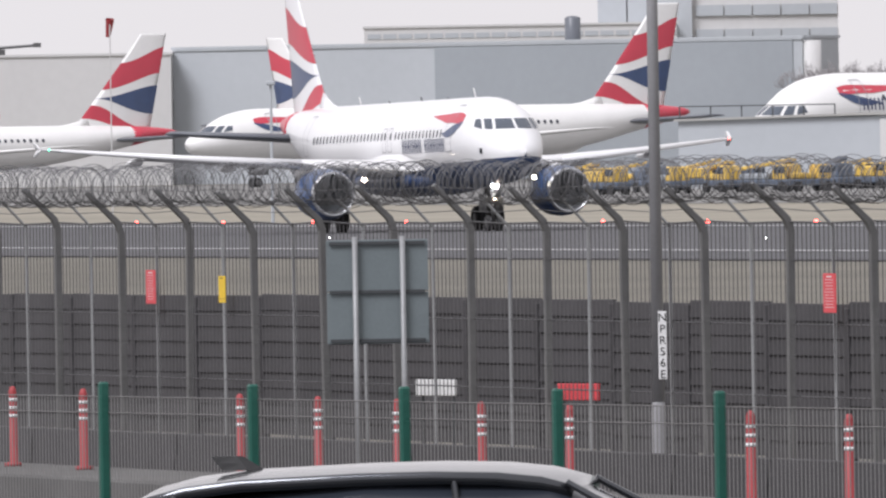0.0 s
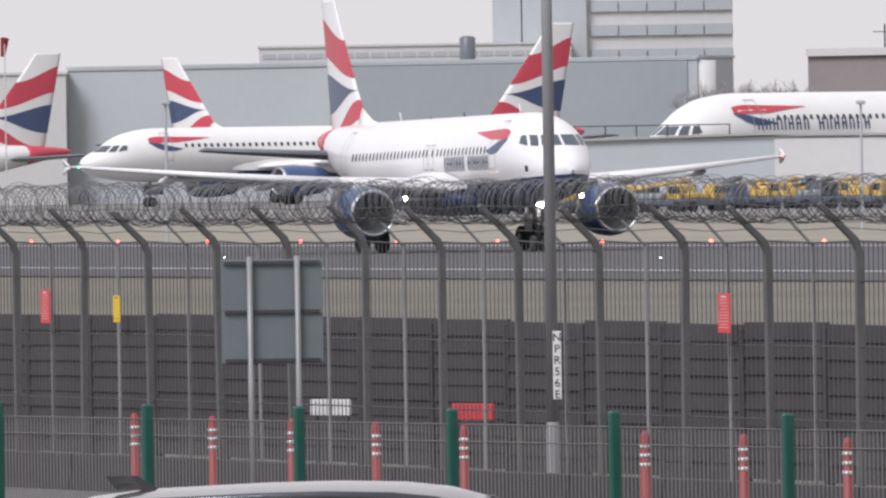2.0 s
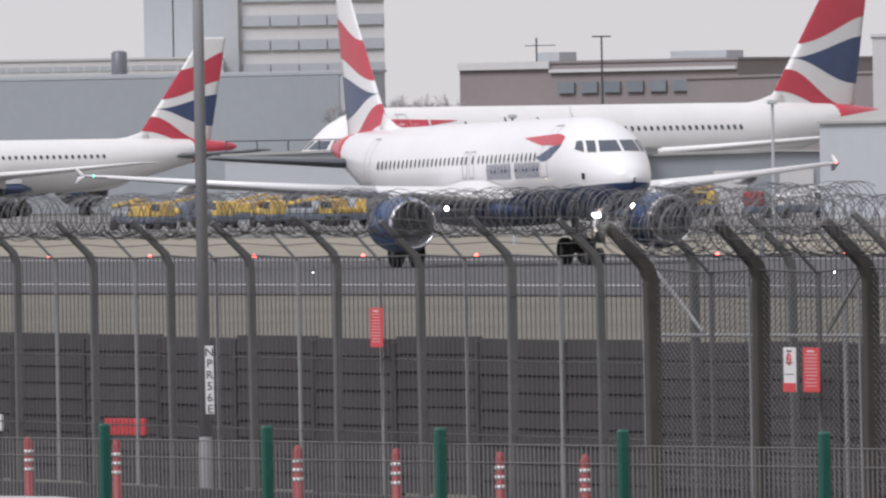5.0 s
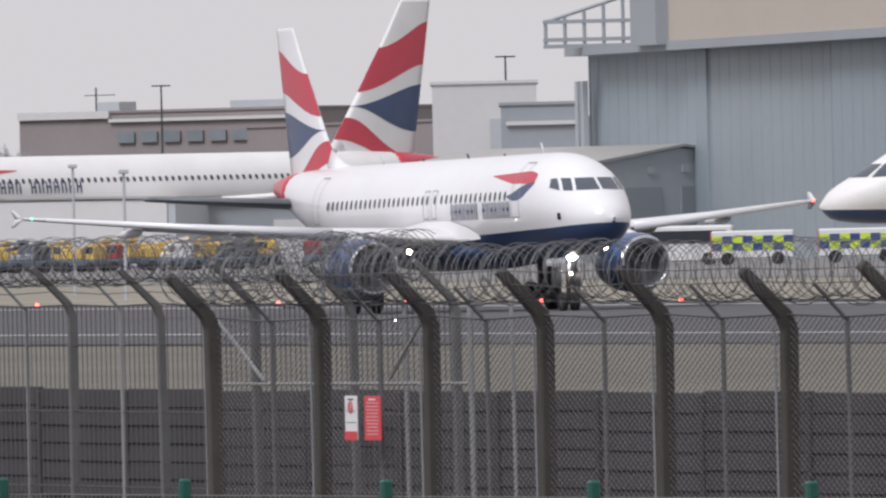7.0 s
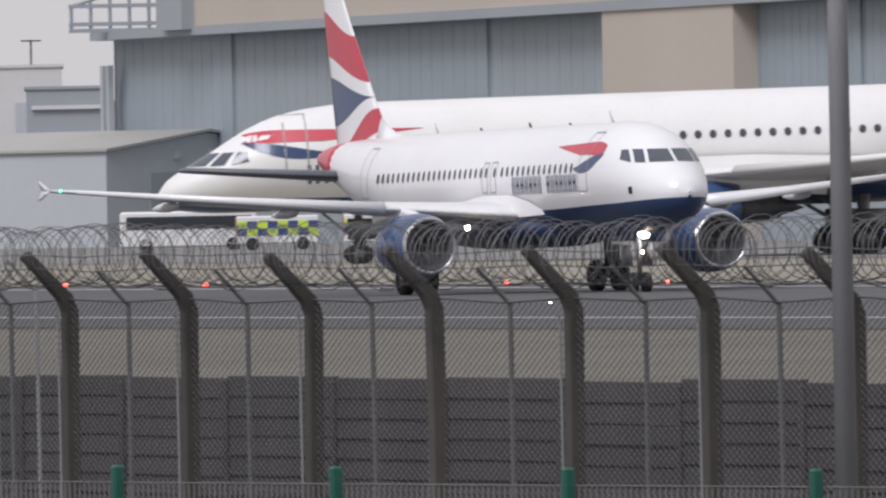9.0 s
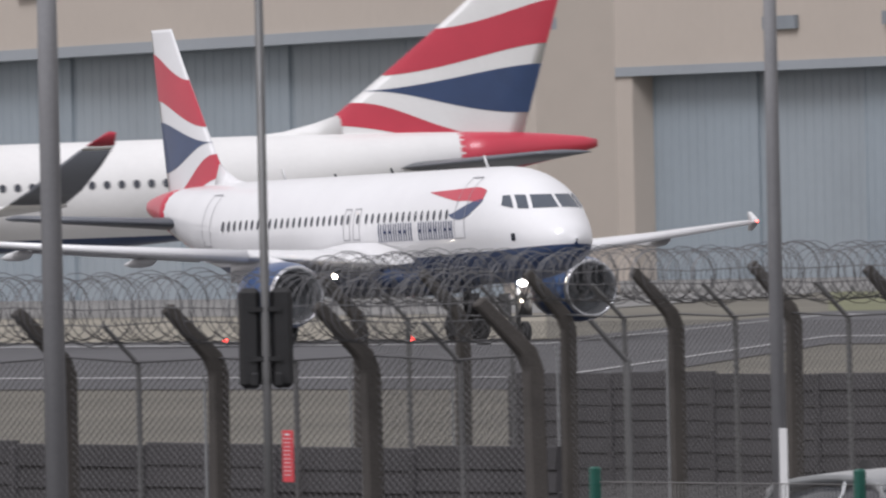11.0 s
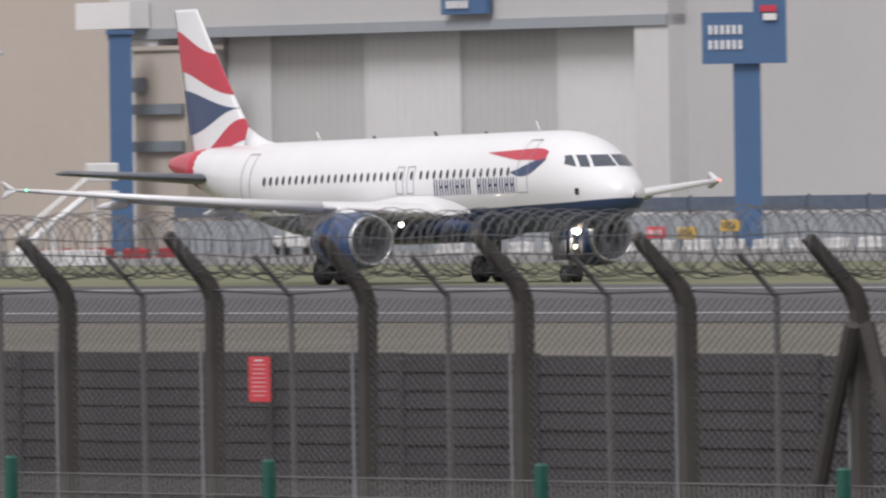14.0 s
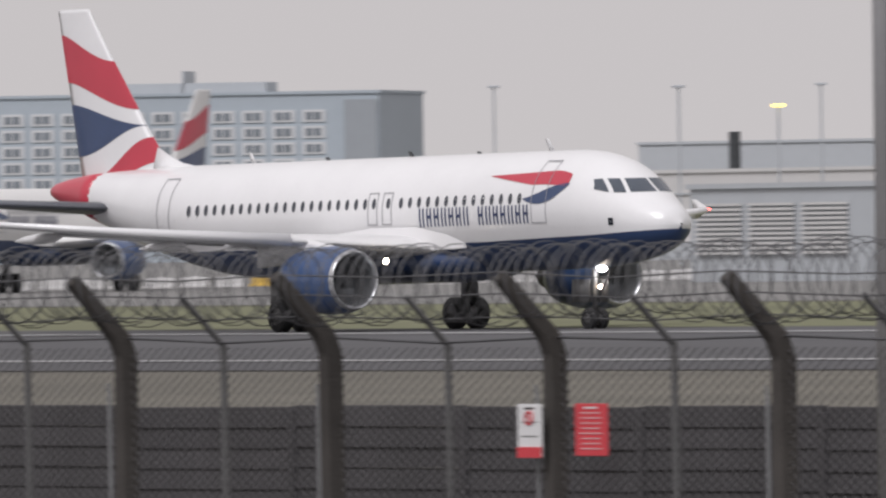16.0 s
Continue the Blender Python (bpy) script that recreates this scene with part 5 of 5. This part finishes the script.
# ---- slab wall behind the fences ----
def slab_wall(start, count, label):
    base = tagged(new("wall_slabs"), label, "wall", kind="structure")
    base.location = start
    bm = bmesh.new()
    loft(bm, [[Vector((x, y, z)) for y, z in ((-0.03, 0.0), (-0.028, 0.02), (-0.008, 0.19), (0.0, 0.2), (0.04, 0.2), (0.04, 0.0))] for x in (0.02, 2.98)])
    me = mesh_of("slab", bm, SLABDARK)
    bm = bmesh.new()
    box(bm, (0, 0, 0.99), (0.12, 0.11, 1.98), bevel=0.012)
    pm = mesh_of("wall_post", bm, SLABDARK)
    rng = random.Random(11)
    for i in range(count):
        piece("wall_post", pm, base, pose(3 * i, 0, rng.uniform(-0.02, 0.03)))
        sag, lean = rng.uniform(-0.02, 0.02), rng.uniform(-0.25, 0.25)
        for k in range(9):
            piece("slab", me, base, pose(3 * i, rng.uniform(-0.004, 0.004), 0.22 + 0.2 * k + sag, 0, lean + rng.uniform(-0.06, 0.06), 0))
    return base


slab_wall((-226.0, 60.0, 0.03), 32, "dark stained wall of horizontal concrete slabs")
slab_wall((-192.0, 88.0, 0.1), 24, "dark stained wall of horizontal concrete slabs")

# ---- the low terrace with its green mesh fence ----
bm = bmesh.new()
box(bm, (-110, 10, TERRACE / 2 - 0.1), (300, 39, TERRACE + 0.2))
box(bm, (-75, 44, TERRACE / 2 - 0.1), (80, 26, TERRACE + 0.2))
tagged(part("terrace", bm, ROAD), "raised asphalt car park beside the road", "car park", kind="structure")


def green_fence(p, skew, us, label):
    base = thing("green_mesh_fence", None, label, "fence")
    bm = bmesh.new()
    box(bm, (0, 0, 1.255), (0.062, 0.062, 2.51), bevel=0.012)
    pm = mesh_of("post", bm, GREEN)
    feet = [Vector((-(p + skew * u) / math.tan(bearing(u)), p + skew * u, 0)) for u in us]
    for f in feet:
        piece("post", pm, base, Matrix.Translation(f))
    for a, b in zip(feet, feet[1:]):
        d = b - a
        o = rod_mesh(d.length - 0.1, 0.3, 2.42, 0.05, 0.0036, GREENWIRE, base, nm="mesh_panel")
        o.matrix_local = Matrix.Translation(a + Vector((0, 0.03, 0))) @ Matrix.Rotation(math.atan2(d.y, d.x), 4, "Z") @ Matrix.Translation((0.05, 0, 0))
        bm = bmesh.new()
        for z in (1.65, 2.32, 2.42):
            rod(bm, a + Vector((0, 0.02, z)), b + Vector((0, 0.02, z)), 0.003, None, 4, False)
        part("cross_wire", bm, GREENWIRE, base)["kind"] = "stuff"
    return base


GREENWIRE = material("grey_green_mesh_wire", (0.19, 0.185, 0.18), 0.5, 0.2, spread=0.1, bump=0)
green_fence(28.3, 0.00106, [-1130, -870, -605, -341, -73, 198, 485, 792, 1115, 1471, 1838, 2224, 2635, 3074, 3530, 3985], "green post and welded mesh fence")
green_fence(41.4, 0.0, [4080, 4548, 5003, 5466, 5922, 6404, 6939, 7513, 8148, 8830, 9560], "green post and welded mesh fence")


# ---- street furniture ----
def bollard(at):
    b = thing("marker_post", Matrix.Translation(at), "orange-red plastic marker post with white bands", "marker post", "marker posts along the fence")
    bm = bmesh.new()
    lathe(bm, [(0, 0.1), (0.04, 0.1), (0.05, 0.05), (0.84, 0.045), (0.89, 0.028), (0.9, 0.005)], (0, 0, 0), (0, 0, 1), 14, True)
    part("body", bm, BOLLARD, b, smooth=True)
    for z in (0.55, 0.64, 0.73):
        bm = bmesh.new()
        lathe(bm, [(z, 0.044), (z, 0.0495), (z + 0.035, 0.0495), (z + 0.035, 0.044)], (0, 0, 0), (0, 0, 1), 14)
        part("white_band", bm, SIGNWHITE, b, smooth=True)
    return b


bm = bmesh.new()
box(bm, (-182, 49.3, 0.2), (78, 1.9, 0.44), bevel=0.03)
tagged(part("pavement", bm, material("worn_grey_verge", (0.1, 0.098, 0.095), 0.9, spread=0.25, size=0.8, fine=15, bump=0.1)), "raised concrete verge along the fence", "pavement", kind="structure")
first = None
for u in (-766, -641, -364, -226, -86, 63, 219, 539, 713, 897, 1047):
    m = Matrix.Translation(perp(u, 49.6, 0.42))
    if first is None:
        first = bollard(m.translation)
    else:
        copy_thing(first, m)
bm = bmesh.new()
loft(bm, [[Vector((x, y, z)) for y, z in ((-0.3, 0), (-0.14, 0.4), (-0.1, 0.8), (0.1, 0.8), (0.14, 0.4), (0.3, 0))] for x in (0.01, 2.99)])
block_mesh = mesh_of("barrier_block", bm, SLABDARK)
kerb = thing("concrete_barrier", Matrix.Translation((-215, 50.6, 0)), "long low dark concrete barrier beside the road", "barrier")
for i in range(24):
    piece("barrier_block", block_mesh, kerb, pose(3 * i, 0.02 * (i % 3), 0))


def lamp_column(u, r, width, label, height=10.0, base_h=1.25, plate=None, text="", thick=1.5):
    col = thing("lamp_column", Matrix.Translation(spot(u, r)) @ Matrix.Rotation(-bearing(u) + math.pi / 2 , 4, "Z"), label, "lamp column")
    bm = bmesh.new()
    rod(bm, (0, 0, base_h), (0, 0, height), width / 2, width * 0.36, 16)
    part("shaft", bm, COLUMN, col, smooth=True)
    bm = bmesh.new()
    lathe(bm, [(0, width * thick / 2), (base_h - 0.05, width * thick / 2), (base_h + 0.05, width * 0.5)], (0, 0, 0), (0, 0, 1), 16)
    part("base", bm, COLUMN, col, smooth=True)
    bm = bmesh.new()
    rod(bm, (0, 0, height), (0, -1.4, height + 0.3), width * 0.25, None, 8)
    box(bm, (0, -1.6, height + 0.3), (0.25, 0.6, 0.12), bevel=0.03)
    part("lamp_head", bm, GALV, col)
    if plate:
        x, z0, z1, w = plate
        bm = bmesh.new()
        box(bm, (x, -width * 0.6, (z0 + z1) / 2), (w, 0.012, z1 - z0), bevel=0.003)
        pl = part("number_plate", bm, SIGNWHITE, col, "white plate with black characters")
        if text:
            step = (z1 - z0) / len(text)
            for i, ch in enumerate(text):
                cu = bpy.data.curves.new("character", "FONT")
                cu.body, cu.size, cu.extrude, cu.align_x = ch, step * 1.02, 0.001, "CENTER"
                tmp = bpy.data.objects.new("character", cu)
                me = bpy.data.meshes.new_from_object(tmp)
                bpy.data.objects.remove(tmp)
                me.materials.clear()
                me.materials.append(BLACK)
                o = new("character", me)
                o.parent = pl
                o.matrix_local = Matrix.Translation((x, -width * 0.6 - 0.009, z1 - step * (i + 0.88))) @ Matrix.Rotation(radians(90), 4, "X")
    return col


lamp_column(377, 168, 0.128, "grey tapered steel lamp column with white plate", plate=(0.05, 1.53, 2.22, 0.085), text="NPR56E", thick=1.15)
lamp_column(3128, 108, 0.15, "grey steel lamp column beside the fence", thick=1.3)
lamp_column(4407, 120, 0.11, "slim grey steel lamp column with white plate", plate=(0.03, 1.87, 2.45, 0.06), thick=1.3)
lamp_column(7505, 128, 0.075, "slim grey steel lamp column", base_h=1.85, thick=1.6)
lamp_column(9334, 120, 0.16, "thick grey steel lamp column", thick=1.3)

sig = thing("traffic_signal", Matrix.Translation(spot(3503, 104)) @ Matrix.Rotation(-bearing(3503) + math.pi / 2, 4, "Z"), "back of a black traffic signal on a grey pole", "traffic signal")
bm = bmesh.new()
rod(bm, (0, 0, 0), (0, 0, 6.0), 0.032, 0.026, 12)
part("pole", bm, GALV, sig, smooth=True)
for s in (-1, 1):
    bm = bmesh.new()
    box(bm, (s * 0.1, 0.06, 3.28), (0.14, 0.14, 0.63), bevel=0.03)
    box(bm, (s * 0.075, -0.05, 3.02), (0.05, 0.03, 0.09), bevel=0.01)
    part("signal_case", bm, BLACK, sig)
for z in (3.15, 3.46):
    bm = bmesh.new()
    box(bm, (0, 0.0, z), (0.2, 0.05, 0.03))
    part("bracket", bm, BLACK, sig)

road_sign = thing("road_sign", Matrix.Translation(spot(-117, 150)) @ Matrix.Rotation(-bearing(-117) + math.pi / 2, 4, "Z"), "back of a square grey road sign on two poles", "road sign")
for z0, z1 in ((2.15, 2.615), (2.625, 3.09)):
    bm = bmesh.new()
    box(bm, (0, 0.0, (z0 + z1) / 2), (0.92, 0.012, z1 - z0), bevel=0.004)
    part("panel", bm, SIGNGREY, road_sign)
for z in (2.18, 2.62, 3.06):
    bm = bmesh.new()
    box(bm, (0, -0.02, z), (0.86, 0.03, 0.03))
    part("rail", bm, DARKGREY, road_sign)
for x in (-0.2, 0.23):
    bm = bmesh.new()
    rod(bm, (x, -0.06, 0), (x, -0.06, 3.12), 0.026, None, 12)
    part("pole", bm, GALVLIGHT, road_sign, smooth=True)


def notice(at, w, h, mat, label, lines=11, bars=SIGNWHITE, foot=None):
    n = thing("fence_notice", Matrix.Translation(at), label, "notice")
    bm = bmesh.new()
    box(bm, (0, 0, 0), (w, 0.01, h), bevel=0.003)
    part("plate", bm, mat, n)
    rng = random.Random(int(at.x * 10))
    for i in range(lines):
        bm = bmesh.new()
        z = h * (0.42 - 0.78 * i / max(lines - 1, 1))
        box(bm, (0, -0.007, z), (w * (0.4 if i == 0 else rng.uniform(0.55, 0.75)), 0.004, h * (0.035 if i == 0 else 0.012)))
        part("text_bar", bm, bars, n)
    if foot:
        bm = bmesh.new()
        box(bm, (0, -0.008, -h * 0.4), (w, 0.006, h * 0.2))
        part("red_foot", bm, foot, n)
        bm = bmesh.new()
        lathe(bm, [(-0.004, h * 0.1), (-0.004, h * 0.135), (0.004, h * 0.135), (0.004, h * 0.1)], (0, -0.01, h * 0.24), (0, 1, 0), 20)
        box(bm, (0, -0.01, 0), (h * 0.22, 0.006, h * 0.03), Matrix.Translation((0, 0, h * 0.24)) @ Matrix.Rotation(radians(45), 4, "Y"))
        bm.transform(Matrix.Diagonal((w / h * 1.3, 1, 1, 1)))
        part("prohibition_ring", bm, foot, n)
    return n


notice(perp(-518, 56.9, 2.235), 0.42, 0.42, SIGNRED, "red warning notice with white text on the fence")
notice(perp(-392, 56.9, 2.215), 0.28, 0.33, SIGNYELLOW, "small yellow notice on the fence", 2, BLACK)
notice(perp(683, 56.9, 2.25), 0.43, 0.43, SIGNRED, "red warning notice with white text on the fence")
notice(perp(1451, 51.7, 2.05), 0.44, 0.41, SIGNRED, "red warning notice with white text on the fence")
notice(perp(1413, 51.7, 2.05), 0.33, 0.41, SIGNWHITE, "white prohibition notice with a red foot", 4, BLACK, SIGNRED)
notice(perp(3538, 51.7, 2.22), 0.2, 0.4, SIGNRED, "red warning notice with white text on the fence")
def late_spot(u, z):
    """On the later fence, 0.12 m before it."""
    d = Vector((2.986, -0.293, 0)).normalized()
    a = Vector((-126.0, 62.45, 0))
    k = math.tan(bearing(u))
    s = -(a.y + k * a.x) / (d.y + k * d.x)
    return a + d * s + Vector((0, 0, z))


for foot_u, top_u in ((6801, 6958), (7142, 6985)):
    strut = thing("fence_strut", None, "dark raking concrete strut bracing the fence", "fence strut")
    bm = bmesh.new()
    rod(bm, late_spot(foot_u, 0.0), late_spot(top_u, 2.9), 0.07, 0.06, 8)
    part("strut", bm, CONCRETE, strut)
    bm = bmesh.new()
    box(bm, late_spot(foot_u, 0.04), (0.5, 0.3, 0.12), bevel=0.02)
    part("footing", bm, DARKGREY, strut)
notice(late_spot(5908, 2.46), 0.34, 0.35, SIGNRED, "red warning notice with white text on the fence", 9)
notice(late_spot(8700, 2.56), 0.27, 0.34, SIGNWHITE, "white prohibition notice with a red foot", 4, BLACK, SIGNRED)
notice(late_spot(8809, 2.57), 0.36, 0.33, SIGNRED, "red warning notice with white text on the fence", 9)

# no-entry sign and lamp arm by the road
post = thing("no_entry_sign", Matrix.Translation(spot(-798, 150)) @ Matrix.Rotation(math.pi / 2 - bearing(-798), 4, "Z"), "red round road sign on a grey post", "road sign")
bm = bmesh.new()
rod(bm, (-0.05, 0, 0), (-0.05, 0, 5.2), 0.035, None, 10)
part("pole", bm, GALV, post)
bm = bmesh.new()
lathe(bm, [(-0.006, 0.005), (-0.006, 0.15), (0.006, 0.15), (0.006, 0.005)], (-0.06, -0.06, 4.27), (0, 1, 0), 24, True)
part("disc", bm, SIGNRED, post)
bm = bmesh.new()
box(bm, (-0.06, -0.05, 2.95), (0.12, 0.08, 0.42), bevel=0.02)
part("signal_box", bm, BLACK, post)
bm = bmesh.new()
rod(bm, (-0.05, 0, 4.87), (0.46, 0, 4.9), 0.015, None, 6)
box(bm, (0.12, 0, 4.84), (0.06, 0.06, 0.05))
box(bm, (0.44, 0, 4.9), (0.07, 0.06, 0.04))
part("lamp_arm", bm, GALV, post)
bm = bmesh.new()
box(bm, (-0.05, -0.02, 4.97), (0.08, 0.06, 0.12))
part("yellow_box", bm, SIGNYELLOW, post)
# works boards behind the green fence
for u, mat, lab in ((-16, SIGNWHITE, "white"), (236, SIGNRED, "red")):
    bar = thing("works_board", Matrix.Translation(perp(u, 58.6, 0.0)) @ Matrix.Rotation(0.3, 4, "Z"), lab + " works board on two legs before the wall", "board")
    bm = bmesh.new()
    box(bm, (0, 0, 1.0), (0.85, 0.04, 0.2), bevel=0.01)
    part("board", bm, mat, bar)
    for x in (-0.34, 0.34):
        bm = bmesh.new()
        rod(bm, (x, 0.03, 0), (x, 0.03, 1.0), 0.02, None, 6)
        part("leg", bm, DARKGREY, bar)


# ---- cars ----
def car(name, m, label, paint, h=1.7, length=4.5, width=1.85):
    c = thing(name, m, label, "car")

    def ring(x, z0, z1, w0, w1, n=8):
        pts = [Vector((x, -w0 / 2, z0)), Vector((x, -w0 / 2 * 1.0, z0 + (z1 - z0) * 0.5))]
        for i in range(n + 1):
            a = math.pi * i / n
            pts.append(Vector((x, -math.cos(a) * w1 / 2, z1 - 0.06 + 0.06 * math.sin(a) ** 0.6)))
        return pts + [Vector((x, w0 / 2, z0 + (z1 - z0) * 0.5)), Vector((x, w0 / 2, z0))]
    bm = bmesh.new()
    L = length / 2
    loft(bm, [ring(x, 0.25, z, w, w * 0.92) for x, z, w in ((-L, 0.75, width * 0.85), (-L + 0.1, 0.98, width * 0.95), (-L * 0.5, 1.02, width), (L * 0.45, 1.0, width), (L * 0.75, 0.92, width * 0.97), (L, 0.6, width * 0.8))])
    body = part("body", bm, paint, c, smooth=True)
    bm = bmesh.new()
    loft(bm, [ring(x, 0.95, z, width * 0.94, w) for x, z, w in ((-L + 0.12, 1.1, width * 0.85), (-L + 0.4, h - 0.14, width * 0.7), (-L * 0.4, h - 0.04, width * 0.7), (L * 0.02, h - 0.05, width * 0.68), (L * 0.5, 1.06, width * 0.8))])
    part("cabin_glass", bm, GLASS, c, "dark tinted glass", smooth=True)
    bm = bmesh.new()
    loft(bm, [[Vector((x, y * w, z + 0.05 * (1 - y * y * 4))) for y in (-0.5, -0.46, -0.3, 0, 0.3, 0.46, 0.5)] + [Vector((x, y * w * 0.98, z - 0.06)) for y in (0.5, 0.3, 0, -0.3, -0.5)]
              for x, z, w in ((-L + 0.08, h - 0.2, width * 0.64), (-L + 0.2, h - 0.135, width * 0.7), (-L + 0.4, h - 0.085, width * 0.73), (-L + 0.7, h - 0.05, width * 0.74), (-L * 0.42, h - 0.025, width * 0.74), (-L * 0.25, h - 0.02, width * 0.74), (-L * 0.1, h - 0.03, width * 0.73), (L * 0.0, h - 0.055, width * 0.715), (L * 0.07, h - 0.1, width * 0.7))])
    part("roof", bm, paint, c, smooth=True)
    for s in (-1, 1):
        for x0, z0, x1, z1 in ((L * 0.06, h - 0.08, L * 0.52, 1.02), (-L * 0.2, h - 0.07, -L * 0.16, 1.0), (-L + 0.35, h - 0.13, -L + 0.12, 1.0)):
            bm = bmesh.new()
            rod(bm, (x0, s * width * 0.355, z0), (x1, s * width * 0.455, z1), 0.018, 0.04, 8)
            part("pillar", bm, paint, c)
        for x in (-L * 0.6, L * 0.6):
            bm = bmesh.new()
            lathe(bm, [(-0.11, 0.2), (-0.11, 0.31), (-0.07, 0.335), (0.07, 0.335), (0.11, 0.31), (0.11, 0.2)], (x, s * width * 0.44, 0.335), (0, 1, 0), 20)
            part("wheel", bm, RUBBER, c, smooth=True)
        bm = bmesh.new()
        box(bm, (L * 0.3, s * width * 0.55, 1.03), (0.12, 0.2, 0.15), bevel=0.04)
        part("door_mirror", bm, paint, c)
    bm = bmesh.new()
    loft(bm, [[Vector((-L + 0.62 - k * 0.06 + dx, dy, h - 0.005 + k * 0.075)) for dx, dy in ((0.13 - k * 0.06, 0), (0.04, 0.03 - 0.018 * k), (-0.1, 0.022 - 0.012 * k), (-0.1, -0.022 + 0.012 * k), (0.04, -0.03 + 0.018 * k))] for k in (0, 0.5, 1)])
    part("roof_antenna", bm, BLACK, c)
    return c


SUV = car("parked_suv", Matrix.Translation(spot(192, 88, TERRACE - 0.03)) @ Matrix.Rotation(radians(66), 4, "Z"), "dark metallic estate car parked on the terrace", CARDARK, 1.7, 4.6)
HATCH = car("silver_hatchback", Matrix.Translation((-108.5, 53, TERRACE)), "silver hatchback driving along the perimeter road", CARSILVER, 1.56, 3.95)
HATCH_ROWS = [(0.0, -108.5), (11.4, -108.0), (12.3, -102.4), (12.5, -100.0), (13.0, -94.1), (14.0, -83.0), (16.0, -62.0)]

motions()
